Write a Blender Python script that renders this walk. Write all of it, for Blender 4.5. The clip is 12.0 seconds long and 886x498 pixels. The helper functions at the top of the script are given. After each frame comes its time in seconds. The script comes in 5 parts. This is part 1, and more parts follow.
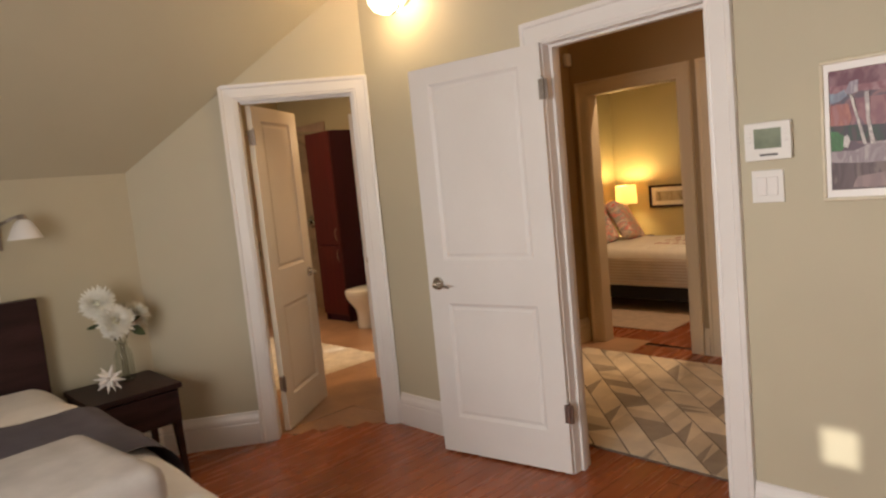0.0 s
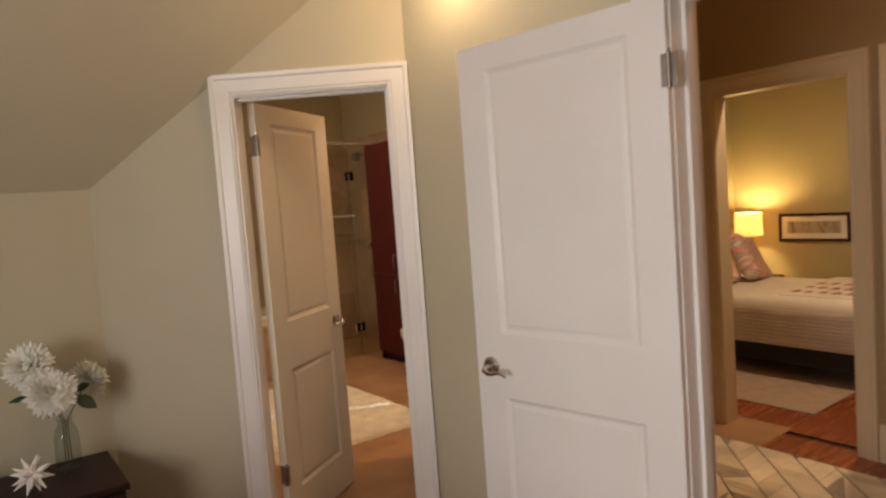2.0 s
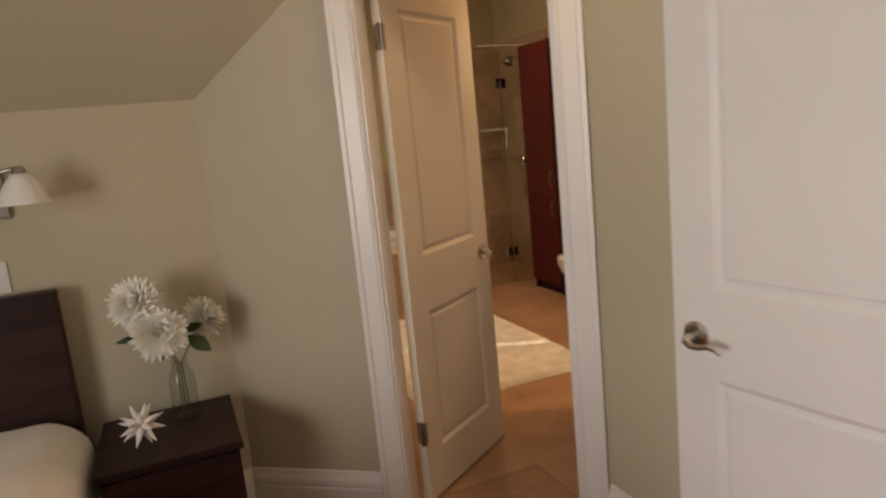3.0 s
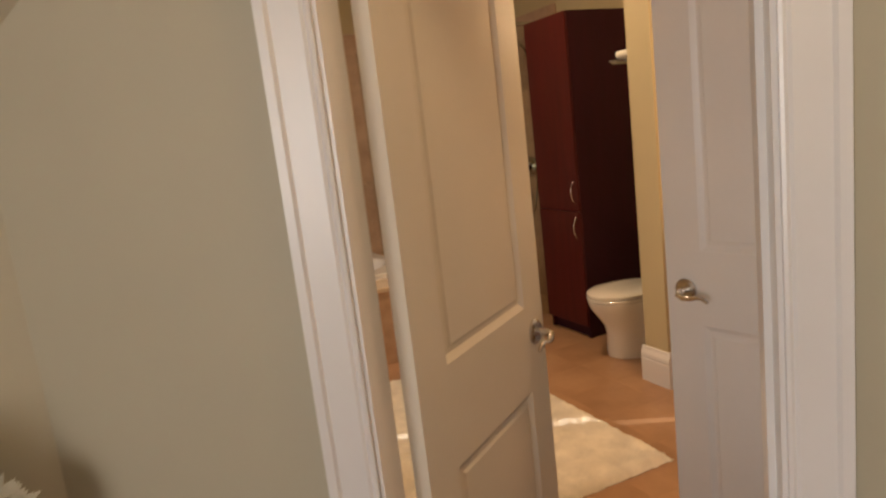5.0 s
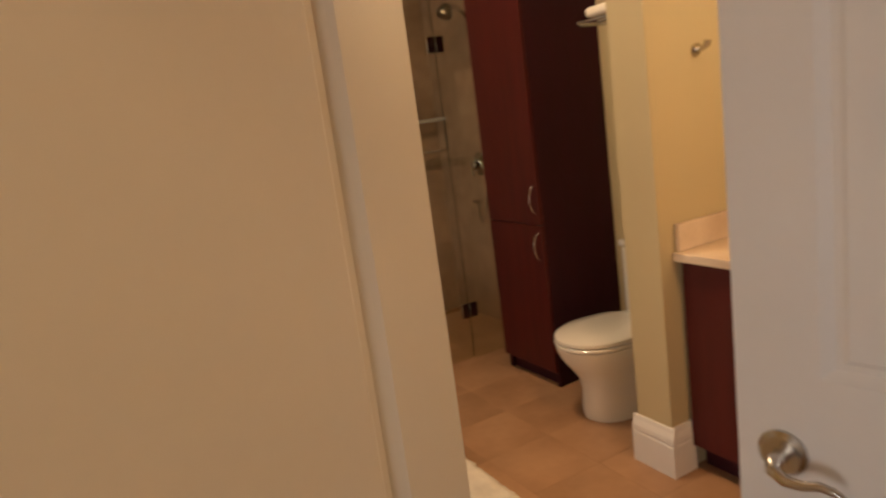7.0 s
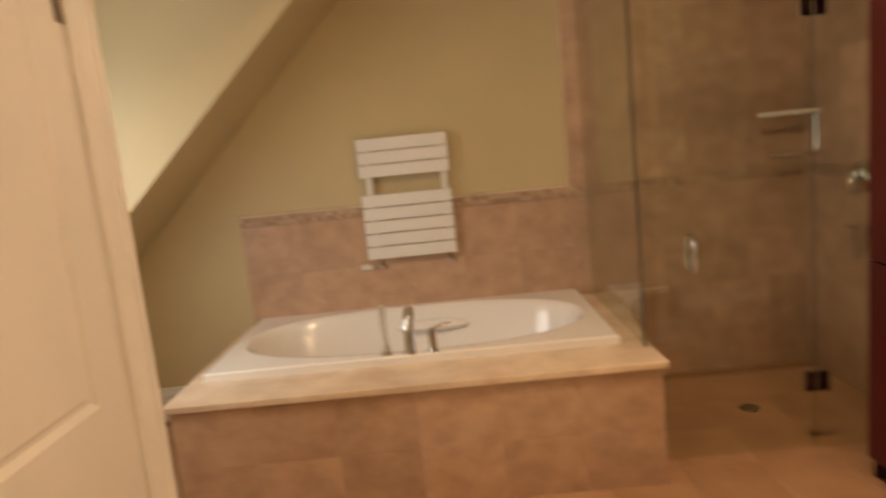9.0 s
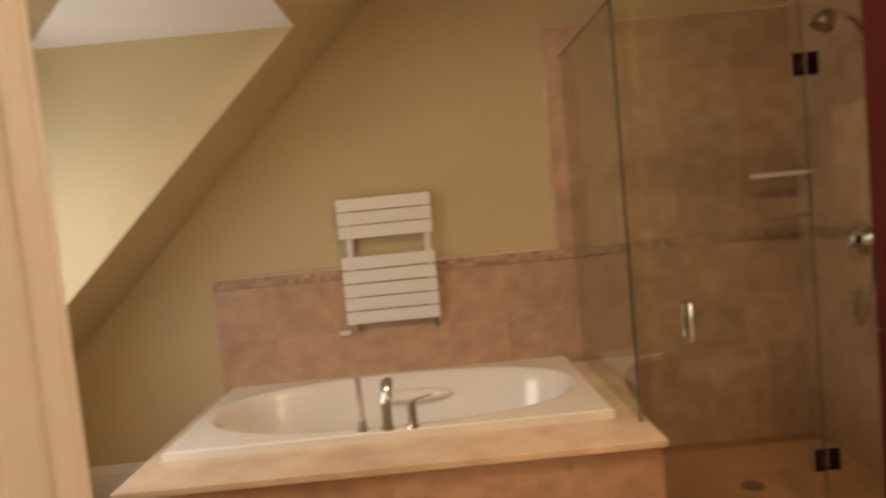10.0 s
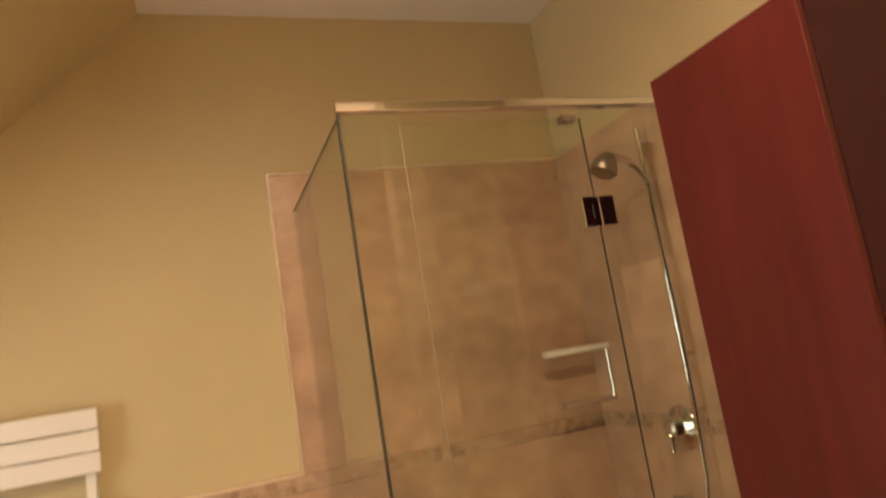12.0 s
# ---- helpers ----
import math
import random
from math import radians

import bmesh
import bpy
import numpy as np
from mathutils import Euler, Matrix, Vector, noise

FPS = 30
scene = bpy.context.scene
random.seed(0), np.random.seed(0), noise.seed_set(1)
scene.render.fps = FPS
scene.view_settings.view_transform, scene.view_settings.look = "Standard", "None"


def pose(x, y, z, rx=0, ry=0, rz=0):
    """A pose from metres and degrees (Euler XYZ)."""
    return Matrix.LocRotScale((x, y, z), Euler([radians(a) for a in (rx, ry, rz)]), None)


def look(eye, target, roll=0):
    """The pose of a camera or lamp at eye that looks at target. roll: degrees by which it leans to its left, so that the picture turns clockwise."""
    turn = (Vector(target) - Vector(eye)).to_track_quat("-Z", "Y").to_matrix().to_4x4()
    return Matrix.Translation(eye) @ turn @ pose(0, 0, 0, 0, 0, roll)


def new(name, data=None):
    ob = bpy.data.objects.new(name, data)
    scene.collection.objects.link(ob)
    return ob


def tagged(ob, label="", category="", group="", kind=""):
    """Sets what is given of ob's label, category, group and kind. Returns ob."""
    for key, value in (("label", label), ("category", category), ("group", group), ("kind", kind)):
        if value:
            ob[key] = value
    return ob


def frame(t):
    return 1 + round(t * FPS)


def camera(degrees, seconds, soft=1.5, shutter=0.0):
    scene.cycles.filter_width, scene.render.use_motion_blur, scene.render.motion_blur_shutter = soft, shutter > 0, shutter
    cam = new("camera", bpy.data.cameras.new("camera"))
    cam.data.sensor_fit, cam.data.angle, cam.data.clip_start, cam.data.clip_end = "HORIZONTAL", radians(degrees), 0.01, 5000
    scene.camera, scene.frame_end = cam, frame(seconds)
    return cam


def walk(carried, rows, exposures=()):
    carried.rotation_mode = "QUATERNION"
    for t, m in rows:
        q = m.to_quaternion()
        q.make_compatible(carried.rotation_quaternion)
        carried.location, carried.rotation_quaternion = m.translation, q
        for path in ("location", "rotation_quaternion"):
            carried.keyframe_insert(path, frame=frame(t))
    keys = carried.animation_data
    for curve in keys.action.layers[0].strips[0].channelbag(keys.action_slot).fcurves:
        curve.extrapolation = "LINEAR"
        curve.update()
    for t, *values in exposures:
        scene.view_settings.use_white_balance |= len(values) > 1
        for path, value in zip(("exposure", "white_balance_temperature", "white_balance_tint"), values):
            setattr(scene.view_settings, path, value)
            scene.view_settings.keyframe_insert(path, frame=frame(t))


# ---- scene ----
cam = camera(68.0, 12.0, soft=2.3, shutter=0.4)
PATH = [
    (0, (-1.803, -3.64, 1.469), (-0.426, -2.204, 1.264), -5.6),
    (0.5, (-1.541, -3.532, 1.474), (-0.185, -2.089, 1.188), -5.6),
    (1, (-1.227, -3.399, 1.504), (-0.067, -1.795, 1.22), -3.8),
    (1.5, (-1.057, -3.148, 1.528), (0.155, -1.56, 1.435), -4.1),
    (2, (-0.925, -2.891, 1.525), (0.257, -1.283, 1.383), -4.2),
    (2.5, (-0.732, -2.624, 1.508), (0.155, -0.852, 1.236), -4.4),
    (3, (-0.597, -2.333, 1.487), (0.15, -0.511, 1.134), -5.6),
    (3.2, (-0.585, -2.202, 1.491), (0.134, -0.367, 1.15), -5.3),
    (4.8, (-0.271, -1.15, 1.506), (0.56, 0.63, 1.133), -6.6),
    (5, (-0.227, -1.121, 1.478), (0.6, 0.667, 1.132), -6.7),
    (5.5, (0.006, -0.867, 1.488), (0.849, 0.918, 1.169), -7.9),
    (6, (0.18, -0.658, 1.48), (1.131, 1.071, 1.154), -7.8),
    (6.5, (0.294, -0.401, 1.494), (1.342, 1.265, 1.14), -8.2),
    (7, (0.422, -0.229, 1.467), (1.355, 1.495, 1.072), -7.8),
    (7.2, (0.48, -0.176, 1.48), (1.234, 1.639, 1.106), -10.3),
    (8.8, (0.78, 0.314, 1.41), (1.035, 2.266, 1.054), -6.2),
    (9, (0.831, 0.375, 1.448), (0.803, 2.351, 1.141), -5.7),
    (9.2, (0.875, 0.413, 1.448), (0.621, 2.381, 1.195), -5.6),
    (9.5, (0.909, 0.462, 1.45), (0.505, 2.41, 1.247), -7.3),
    (10, (0.864, 0.544, 1.453), (0.886, 2.539, 1.318), -5.4),
    (10.5, (0.951, 0.682, 1.44), (1.306, 2.648, 1.34), -5.0),
    (11, (1.096, 0.926, 1.472), (1.606, 2.859, 1.444), -5.6),
    (11.5, (1.184, 1.219, 1.498), (1.782, 3.127, 1.539), -8.5),
    (12, (1.232, 1.47, 1.536), (1.93, 3.32, 1.834), -9.2),
]
EXPOSURES = [(0, -0.22), (1.5, -0.25), (2.5, -0.35), (3.2, -0.3), (4.8, -0.15), (5.5, -0.28), (6, -0.2), (6.5, -0.18), (7.2, -0.2), (8.8, 0.18), (9.5, 0.32), (10, 0.18), (10.5, 0.28), (11, 0.55), (12, 0.95)]
walk(cam, [(t, look(eye, target, roll)) for t, eye, target, roll in PATH], EXPOSURES)

# ---- light ----
WORLD = bpy.data.worlds.new("sky")
scene.world = WORLD
WORLD.use_nodes = True
wn = WORLD.node_tree.nodes
sky = wn.new("ShaderNodeTexSky")
sky.sky_type = 'NISHITA'
sky.sun_disc = False
SUN_DIR = Vector((0.877, -0.48, -0.364)).normalized()
sky.sun_elevation = radians(20)
sky.sun_rotation = math.atan2(-SUN_DIR.x, -SUN_DIR.y)
WORLD.node_tree.links.new(sky.outputs[0], wn["Background"].inputs[0])
wn["Background"].inputs[1].default_value = 0.08


def lamp(name, kind, place, energy, color, size=0.1, aim=None, size_y=None, spread=180, cone=(174, 0.8)):
    data = bpy.data.lights.new(name, kind)
    data.energy, data.color = energy, color
    ob = new(name, data)
    if kind == 'AREA':
        data.size, data.spread = size, radians(spread)
        if size_y:
            data.shape, data.size_y = 'RECTANGLE', size_y
    elif kind == 'SUN':
        data.angle = radians(0.5)
    else:
        data.shadow_soft_size = size
    if kind == 'SPOT':
        data.spot_size, data.spot_blend = radians(cone[0]), cone[1]
    ob.matrix_world = look(place, aim) if aim else pose(*place)
    return ob


DAY = (1.0, 0.93, 0.88)
WARM = (1.0, 0.70, 0.41)
WARM_DEEP = (1.0, 0.60, 0.30)
lamp("sun", 'SUN', (-6, 4, 6), 5.0, (1.0, 0.93, 0.82), aim=Vector((-6, 4, 6)) + SUN_DIR)
lamp("window_daylight", 'AREA', (-3.12, -2.75, 1.45), 68, DAY, 1.5, (-2.0, -2.70, 1.35), 1.4, 150)
lamp("dormer_daylight", 'AREA', (-1.08, 2.75, 1.35), 12.5, (1.0, 0.96, 0.90), 0.8, (0.0, 2.75, 1.3), 1.1)
lamp("wall_lamp_bulb", 'POINT', (0.56, -0.93, 2.50), 8, WARM_DEEP, 0.05)
lamp("unseen_bath_downlight", 'SPOT', (1.54, 1.95, 2.985), 118, (1.0, 0.70, 0.425), 0.17, (1.54, 1.95, 0))
# This second spot is an added fill that warms the open bathroom door.
lamp("unseen_bath_downlight", 'SPOT', (1.70, 0.10, 2.985), 92, (1.0, 0.57, 0.26), 0.06, (1.70, 0.10, 0), cone=(140, 1.0))
lamp("vanity_bulb", 'POINT', (2.68, 0.62, 2.05), 15, WARM, 0.09)
lamp("bedside_bulb", 'POINT', (5.20, 0.45, 1.155), 30, (1.0, 0.67, 0.28), 0.045)
# Added warm fill to brighten the hall; no lamp is known there.
lamp("unseen_hall_fill", 'POINT', (1.75, -2.9, 2.7), 20, (1.0, 0.52, 0.20), 0.09)
# Made-up downward fill that lifts the guest bed's front and the rug.
lamp("unseen_guest_fill", 'SPOT', (3.38, -1.25, 2.985), 150, (1.0, 0.68, 0.42), 0.06, (3.38, -1.25, 0))

# ---- materials ----


def material(name, color, rough=0.5, metal=0.0, vary=0.06, scale=6.0, fine=90.0, bump=0.02, random_piece=0.0, coat=0.0, tint=None):
    """Principled surface with broad blotches, fine grain and a little relief."""
    m = bpy.data.materials.new(name)
    m.use_nodes = True
    nt = m.node_tree
    b = nt.nodes["Principled BSDF"]
    tc = nt.nodes.new("ShaderNodeTexCoord")
    big = nt.nodes.new("ShaderNodeTexNoise")
    big.inputs["Scale"].default_value = scale
    big.inputs["Detail"].default_value = 5
    small = nt.nodes.new("ShaderNodeTexNoise")
    small.inputs["Scale"].default_value = fine
    small.inputs["Detail"].default_value = 3
    nt.links.new(tc.outputs["Object"], big.inputs["Vector"])
    nt.links.new(tc.outputs["Object"], small.inputs["Vector"])
    ramp = nt.nodes.new("ShaderNodeMixRGB")
    low = [max(0, c * (1 - vary * 1.6)) for c in color]
    high = [min(1, c * (1 + vary * 1.6)) for c in (tint or color)]
    ramp.inputs[1].default_value = (*low, 1)
    ramp.inputs[2].default_value = (*high, 1)
    mix = nt.nodes.new("ShaderNodeMath")
    mix.operation = 'MULTIPLY_ADD'
    nt.links.new(small.outputs["Fac"], mix.inputs[0])
    mix.inputs[1].default_value = 0.35
    cont = nt.nodes.new("ShaderNodeMapRange")
    cont.inputs[1].default_value, cont.inputs[2].default_value = 0.3, 0.7
    cont.inputs[3].default_value, cont.inputs[4].default_value = -0.15, 0.8
    nt.links.new(big.outputs["Fac"], cont.inputs[0])
    nt.links.new(cont.outputs[0], mix.inputs[2])
    nt.links.new(mix.outputs[0], ramp.inputs[0])
    out = ramp.outputs[0]
    if random_piece:
        info = nt.nodes.new("ShaderNodeObjectInfo")
        hsv = nt.nodes.new("ShaderNodeHueSaturation")
        mr = nt.nodes.new("ShaderNodeMapRange")
        mr.inputs[3].default_value, mr.inputs[4].default_value = 1 - random_piece, 1 + random_piece
        nt.links.new(info.outputs["Random"], mr.inputs[0])
        nt.links.new(mr.outputs[0], hsv.inputs["Value"])
        nt.links.new(out, hsv.inputs["Color"])
        out = hsv.outputs[0]
        off = nt.nodes.new("ShaderNodeVectorMath")
        off.operation = 'MULTIPLY_ADD'
        off.inputs[1].default_value = (1, 1, 1)
        comb = nt.nodes.new("ShaderNodeMath")
        comb.operation = 'MULTIPLY'
        comb.inputs[1].default_value = 37.0
        nt.links.new(info.outputs["Random"], comb.inputs[0])
        nt.links.new(tc.outputs["Object"], off.inputs[0])
        nt.links.new(comb.outputs[0], off.inputs[2])
        nt.links.new(off.outputs[0], big.inputs["Vector"])
    nt.links.new(out, b.inputs["Base Color"])
    b.inputs["Metallic"].default_value = metal
    b.inputs["Coat Weight"].default_value = coat
    b.inputs["Coat Roughness"].default_value = 0.12
    rr = nt.nodes.new("ShaderNodeMapRange")
    rr.inputs[3].default_value, rr.inputs[4].default_value = max(0.02, rough * 0.85), min(1, rough * 1.15)
    nt.links.new(big.outputs["Fac"], rr.inputs[0])
    nt.links.new(rr.outputs[0], b.inputs["Roughness"])
    if bump:
        bp = nt.nodes.new("ShaderNodeBump")
        bp.inputs["Strength"].default_value = min(1, bump * 8)
        bp.inputs["Distance"].default_value = bump * 0.02
        nt.links.new(small.outputs["Fac"], bp.inputs["Height"])
        nt.links.new(bp.outputs[0], b.inputs["Normal"])
    return m


def stretch(m, sx, sy, sz):
    """Lengthens a material's noise along one way, for grain."""
    nt = m.node_tree
    for n in list(nt.nodes):
        if n.bl_idname == "ShaderNodeTexNoise":
            src = n.inputs["Vector"].links[0].from_socket
            mm = nt.nodes.new("ShaderNodeMapping")
            mm.inputs["Scale"].default_value = (sx, sy, sz)
            nt.links.new(src, mm.inputs["Vector"])
            nt.links.new(mm.outputs[0], n.inputs["Vector"])
    return m


def glowing(name, color, strength):
    m = bpy.data.materials.new(name)
    m.use_nodes = True
    b = m.node_tree.nodes["Principled BSDF"]
    b.inputs["Base Color"].default_value = (*color, 1)
    b.inputs["Emission Color"].default_value = (*color, 1)
    b.inputs["Emission Strength"].default_value = strength
    return m


def clear(name, color=(1, 1, 1), rough=0.0):
    """Thin clear sheet: see-through with a mirror gloss at grazing angles."""
    m = bpy.data.materials.new(name)
    m.use_nodes = True
    nt = m.node_tree
    tr = nt.nodes.new("ShaderNodeBsdfTransparent")
    tr.inputs[0].default_value = (*color, 1)
    gl = nt.nodes.new("ShaderNodeBsdfGlossy")
    gl.inputs["Roughness"].default_value = rough
    lw = nt.nodes.new("ShaderNodeLayerWeight")
    lw.inputs[0].default_value = 0.5
    pw = nt.nodes.new("ShaderNodeMath")
    pw.operation, pw.inputs[1].default_value = 'POWER', 5.0
    nt.links.new(lw.outputs["Facing"], pw.inputs[0])
    fr = nt.nodes.new("ShaderNodeMath")
    fr.operation, fr.inputs[1].default_value, fr.inputs[2].default_value = 'MULTIPLY_ADD', 0.9, 0.045
    nt.links.new(pw.outputs[0], fr.inputs[0])
    mx = nt.nodes.new("ShaderNodeMixShader")
    nt.links.new(fr.outputs[0], mx.inputs[0])
    nt.links.new(tr.outputs[0], mx.inputs[1])
    nt.links.new(gl.outputs[0], mx.inputs[2])
    nt.links.new(mx.outputs[0], nt.nodes["Material Output"].inputs[0])
    return m


PAINT = material("sage_beige_paint", (0.515, 0.47, 0.345), 0.6, vary=0.03, scale=1.5, fine=160, bump=0.02)
PAINT_BATH = material("khaki_paint", (0.56, 0.47, 0.28), 0.6, vary=0.03, scale=1.5, fine=160, bump=0.02)
# Wall paint darkened and browned: the hall's dim warm light is in the colour.
PAINT_DIM = material("dim_wall_paint", (0.36, 0.26, 0.14), 0.6, vary=0.03, scale=1.5, fine=160, bump=0.02)
PAINT_GUEST = material("olive_paint", (0.44, 0.37, 0.19), 0.6, vary=0.03, scale=1.5, fine=160, bump=0.02)
CEIL = material("ceiling_white", (0.72, 0.70, 0.66), 0.8, vary=0.02, scale=2, fine=120, bump=0.02)
TRIM = material("trim_white", (0.78, 0.76, 0.74), 0.32, vary=0.02, scale=3, fine=60, bump=0.006)
# White trim toned cream: the hall's warm light is put into its colour.
TRIM_WARM_LIT = material("trim_warm_lit", (0.66, 0.56, 0.40), 0.36, vary=0.02, scale=3, fine=60, bump=0.006)
# Door white tinted tan: warm bathroom light on the open leaf is painted in.
DOOR_WARM_LIT = material("door_white_warm_lit", (0.74, 0.68, 0.57), 0.4, vary=0.025, scale=2, fine=70, bump=0.008)
DOORW = material("door_white", (0.76, 0.74, 0.72), 0.35, vary=0.025, scale=2, fine=70, bump=0.008)
BRUSHED = material("brushed_nickel", (0.55, 0.52, 0.48), 0.26, 1.0, vary=0.05, scale=20, fine=300, bump=0.004)
CHROME = material("chrome", (0.72, 0.72, 0.73), 0.08, 1.0, vary=0.01, scale=10, fine=60, bump=0)
STEEL = material("hinge_steel", (0.36, 0.32, 0.29), 0.34, 1.0, vary=0.08, scale=30, fine=200, bump=0.01)
FLOORW = stretch(material("red_oak_boards", (0.28, 0.078, 0.029), 0.27, vary=0.075, scale=3.0, fine=26, bump=0.012, random_piece=0.06, tint=(0.315, 0.091, 0.033)), 1.0, 9.0, 9.0)
GROOVE = material("floor_bed", (0.06, 0.022, 0.012), 0.7, vary=0.1)
TILE = material("travertine_tile", (0.45, 0.30, 0.21), 0.30, vary=0.045, scale=3.0, fine=16, bump=0.006, random_piece=0.09, tint=(0.53, 0.365, 0.255))
TILE_FLOOR = material("floor_tile", (0.37, 0.205, 0.11), 0.3, vary=0.10, scale=3.0, fine=25, bump=0.006, random_piece=0.04, tint=(0.42, 0.25, 0.145))
GROUT_FLOOR = material("floor_grout", (0.34, 0.19, 0.105), 0.85, vary=0.08, scale=20, fine=200, bump=0.03)
GROUT = material("grout", (0.43, 0.285, 0.19), 0.85, vary=0.08, scale=20, fine=200, bump=0.03)
SLAB = material("cream_marble_slab", (0.67, 0.52, 0.385), 0.22, vary=0.08, scale=5, fine=60, bump=0.006, tint=(0.72, 0.6, 0.46))
LISTEL = material("mosaic_border", (0.41, 0.275, 0.18), 0.5, vary=0.12, scale=30, fine=60, bump=0.03, tint=(0.48, 0.34, 0.23))
CHIPS = material("mosaic_chips", (0.40, 0.27, 0.18), 0.4, vary=0.1, scale=30, fine=60, bump=0.02)
cn = CHIPS.node_tree
geo, ramp2, mul = cn.nodes.new("ShaderNodeNewGeometry"), cn.nodes.new("ShaderNodeValToRGB"), cn.nodes.new("ShaderNodeMixRGB")
for place, tone in zip(ramp2.color_ramp.elements, ((0.28, 0.18, 0.12, 1), (0.57, 0.42, 0.30, 1))):
    place.color = tone
mul.inputs[0].default_value = 0.75
cn.links.new(geo.outputs["Random Per Island"], ramp2.inputs[0])
cn.links.new(cn.nodes["Principled BSDF"].inputs["Base Color"].links[0].from_socket, mul.inputs[1])
cn.links.new(ramp2.outputs[0], mul.inputs[2])
cn.links.new(mul.outputs[0], cn.nodes["Principled BSDF"].inputs["Base Color"])
ACRYL = material("white_acrylic", (0.88, 0.87, 0.855), 0.14, vary=0.012, scale=2, fine=50, bump=0, coat=0.4)
CERAM = material("white_ceramic", (0.80, 0.77, 0.70), 0.12, vary=0.012, scale=2, fine=50, bump=0, coat=0.5)
RADI = material("radiator_white", (0.80, 0.79, 0.76), 0.38, vary=0.015, scale=3, fine=80, bump=0.004)
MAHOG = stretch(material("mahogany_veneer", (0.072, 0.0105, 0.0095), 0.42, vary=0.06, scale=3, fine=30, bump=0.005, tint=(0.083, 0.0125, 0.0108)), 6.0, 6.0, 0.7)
# Shaded copy of the door veneer: the sides' shade is painted in.
MAHOG_SHADED = stretch(material("shaded_mahogany_side", (0.041, 0.0065, 0.0125), 0.65, vary=0.10, scale=3, fine=30, bump=0.01), 6.0, 6.0, 0.7)
ESPRESSO = stretch(material("espresso_wood", (0.022, 0.009, 0.009), 0.5, vary=0.25, scale=3, fine=30, bump=0.012, tint=(0.032, 0.013, 0.012)), 0.8, 6.0, 6.0)
for m in (MAHOG, MAHOG_SHADED, ESPRESSO):
    m.node_tree.nodes["Principled BSDF"].inputs["Specular IOR Level"].default_value = 0.25
GLASS = clear("shower_glass", (0.93, 0.955, 0.905))
GLASS_EDGE = material("glass_edge", (0.016, 0.02, 0.014), 0.5, vary=0.05, bump=0)
VASEG = clear("vase_glass", (0.86, 0.88, 0.86))
LINEN = material("white_linen", (0.74, 0.69, 0.60), 0.9, vary=0.05, scale=6, fine=400, bump=0.08)
LINEN_WHITE = material("white_cotton", (0.80, 0.78, 0.755), 0.9, vary=0.04, scale=6, fine=400, bump=0.08)
THROW = material("slate_grey_throw", (0.105, 0.095, 0.115), 0.95, vary=0.12, scale=8, fine=500, bump=0.12)
GREYLIN = material("grey_linen", (0.50, 0.47, 0.44), 0.95, vary=0.08, scale=10, fine=500, bump=0.12)
RUGW = material("white_shag", (0.80, 0.74, 0.64), 1.0, vary=0.1, scale=9, fine=160, bump=0.3)
SHADEW = material("frosted_shade", (0.80, 0.79, 0.79), 0.4, vary=0.02, bump=0)
PETAL = material("cream_petal", (0.86, 0.85, 0.78), 0.7, vary=0.05, scale=30, fine=200, bump=0.02)
PETAL_IN = material("petal_heart", (0.82, 0.81, 0.64), 0.7, vary=0.1, scale=40, fine=200, bump=0.02)
LEAF = material("dark_leaf", (0.035, 0.06, 0.022), 0.5, vary=0.2, scale=30, fine=150, bump=0.02)
STEM = material("green_stem", (0.09, 0.075, 0.035), 0.6, vary=0.2, scale=40, fine=150, bump=0.02)
STARW = material("white_star_resin", (0.80, 0.76, 0.72), 0.5, vary=0.03, bump=0.01)
PLASTIC = material("white_plastic", (0.76, 0.75, 0.72), 0.35, vary=0.01, bump=0)
LCD = material("lcd_green", (0.19, 0.23, 0.16), 0.25, vary=0.15, scale=20, bump=0)
DARKINK = material("dark_print", (0.05, 0.05, 0.05), 0.5, bump=0)
GILT = material("pale_gilt_frame", (0.62, 0.56, 0.42), 0.4, vary=0.08, scale=20, fine=200, bump=0.02)
BLACKB = material("black_bed_base", (0.012, 0.011, 0.012), 0.7, vary=0.1, bump=0.02)
RUST = material("rust_carpet", (0.52, 0.40, 0.30), 1.0, vary=0.08, scale=12, fine=350, bump=0.2)
BULB_HOT = glowing("lit_glass", (1.0, 0.80, 0.50), 9.0)
SHADE_LIT = glowing("lit_fabric_shade", (1.0, 0.78, 0.42), 0.42)
sn = SHADE_LIT.node_tree
tl = sn.nodes.new("ShaderNodeBsdfTranslucent")
tl.inputs[0].default_value = (0.95, 0.80, 0.52, 1)
sm = sn.nodes.new("ShaderNodeMixShader")
sm.inputs[0].default_value = 0.6
sn.links.new(sn.nodes["Principled BSDF"].outputs[0], sm.inputs[1])
sn.links.new(tl.outputs[0], sm.inputs[2])
sn.links.new(sm.outputs[0], sn.nodes["Material Output"].inputs[0])


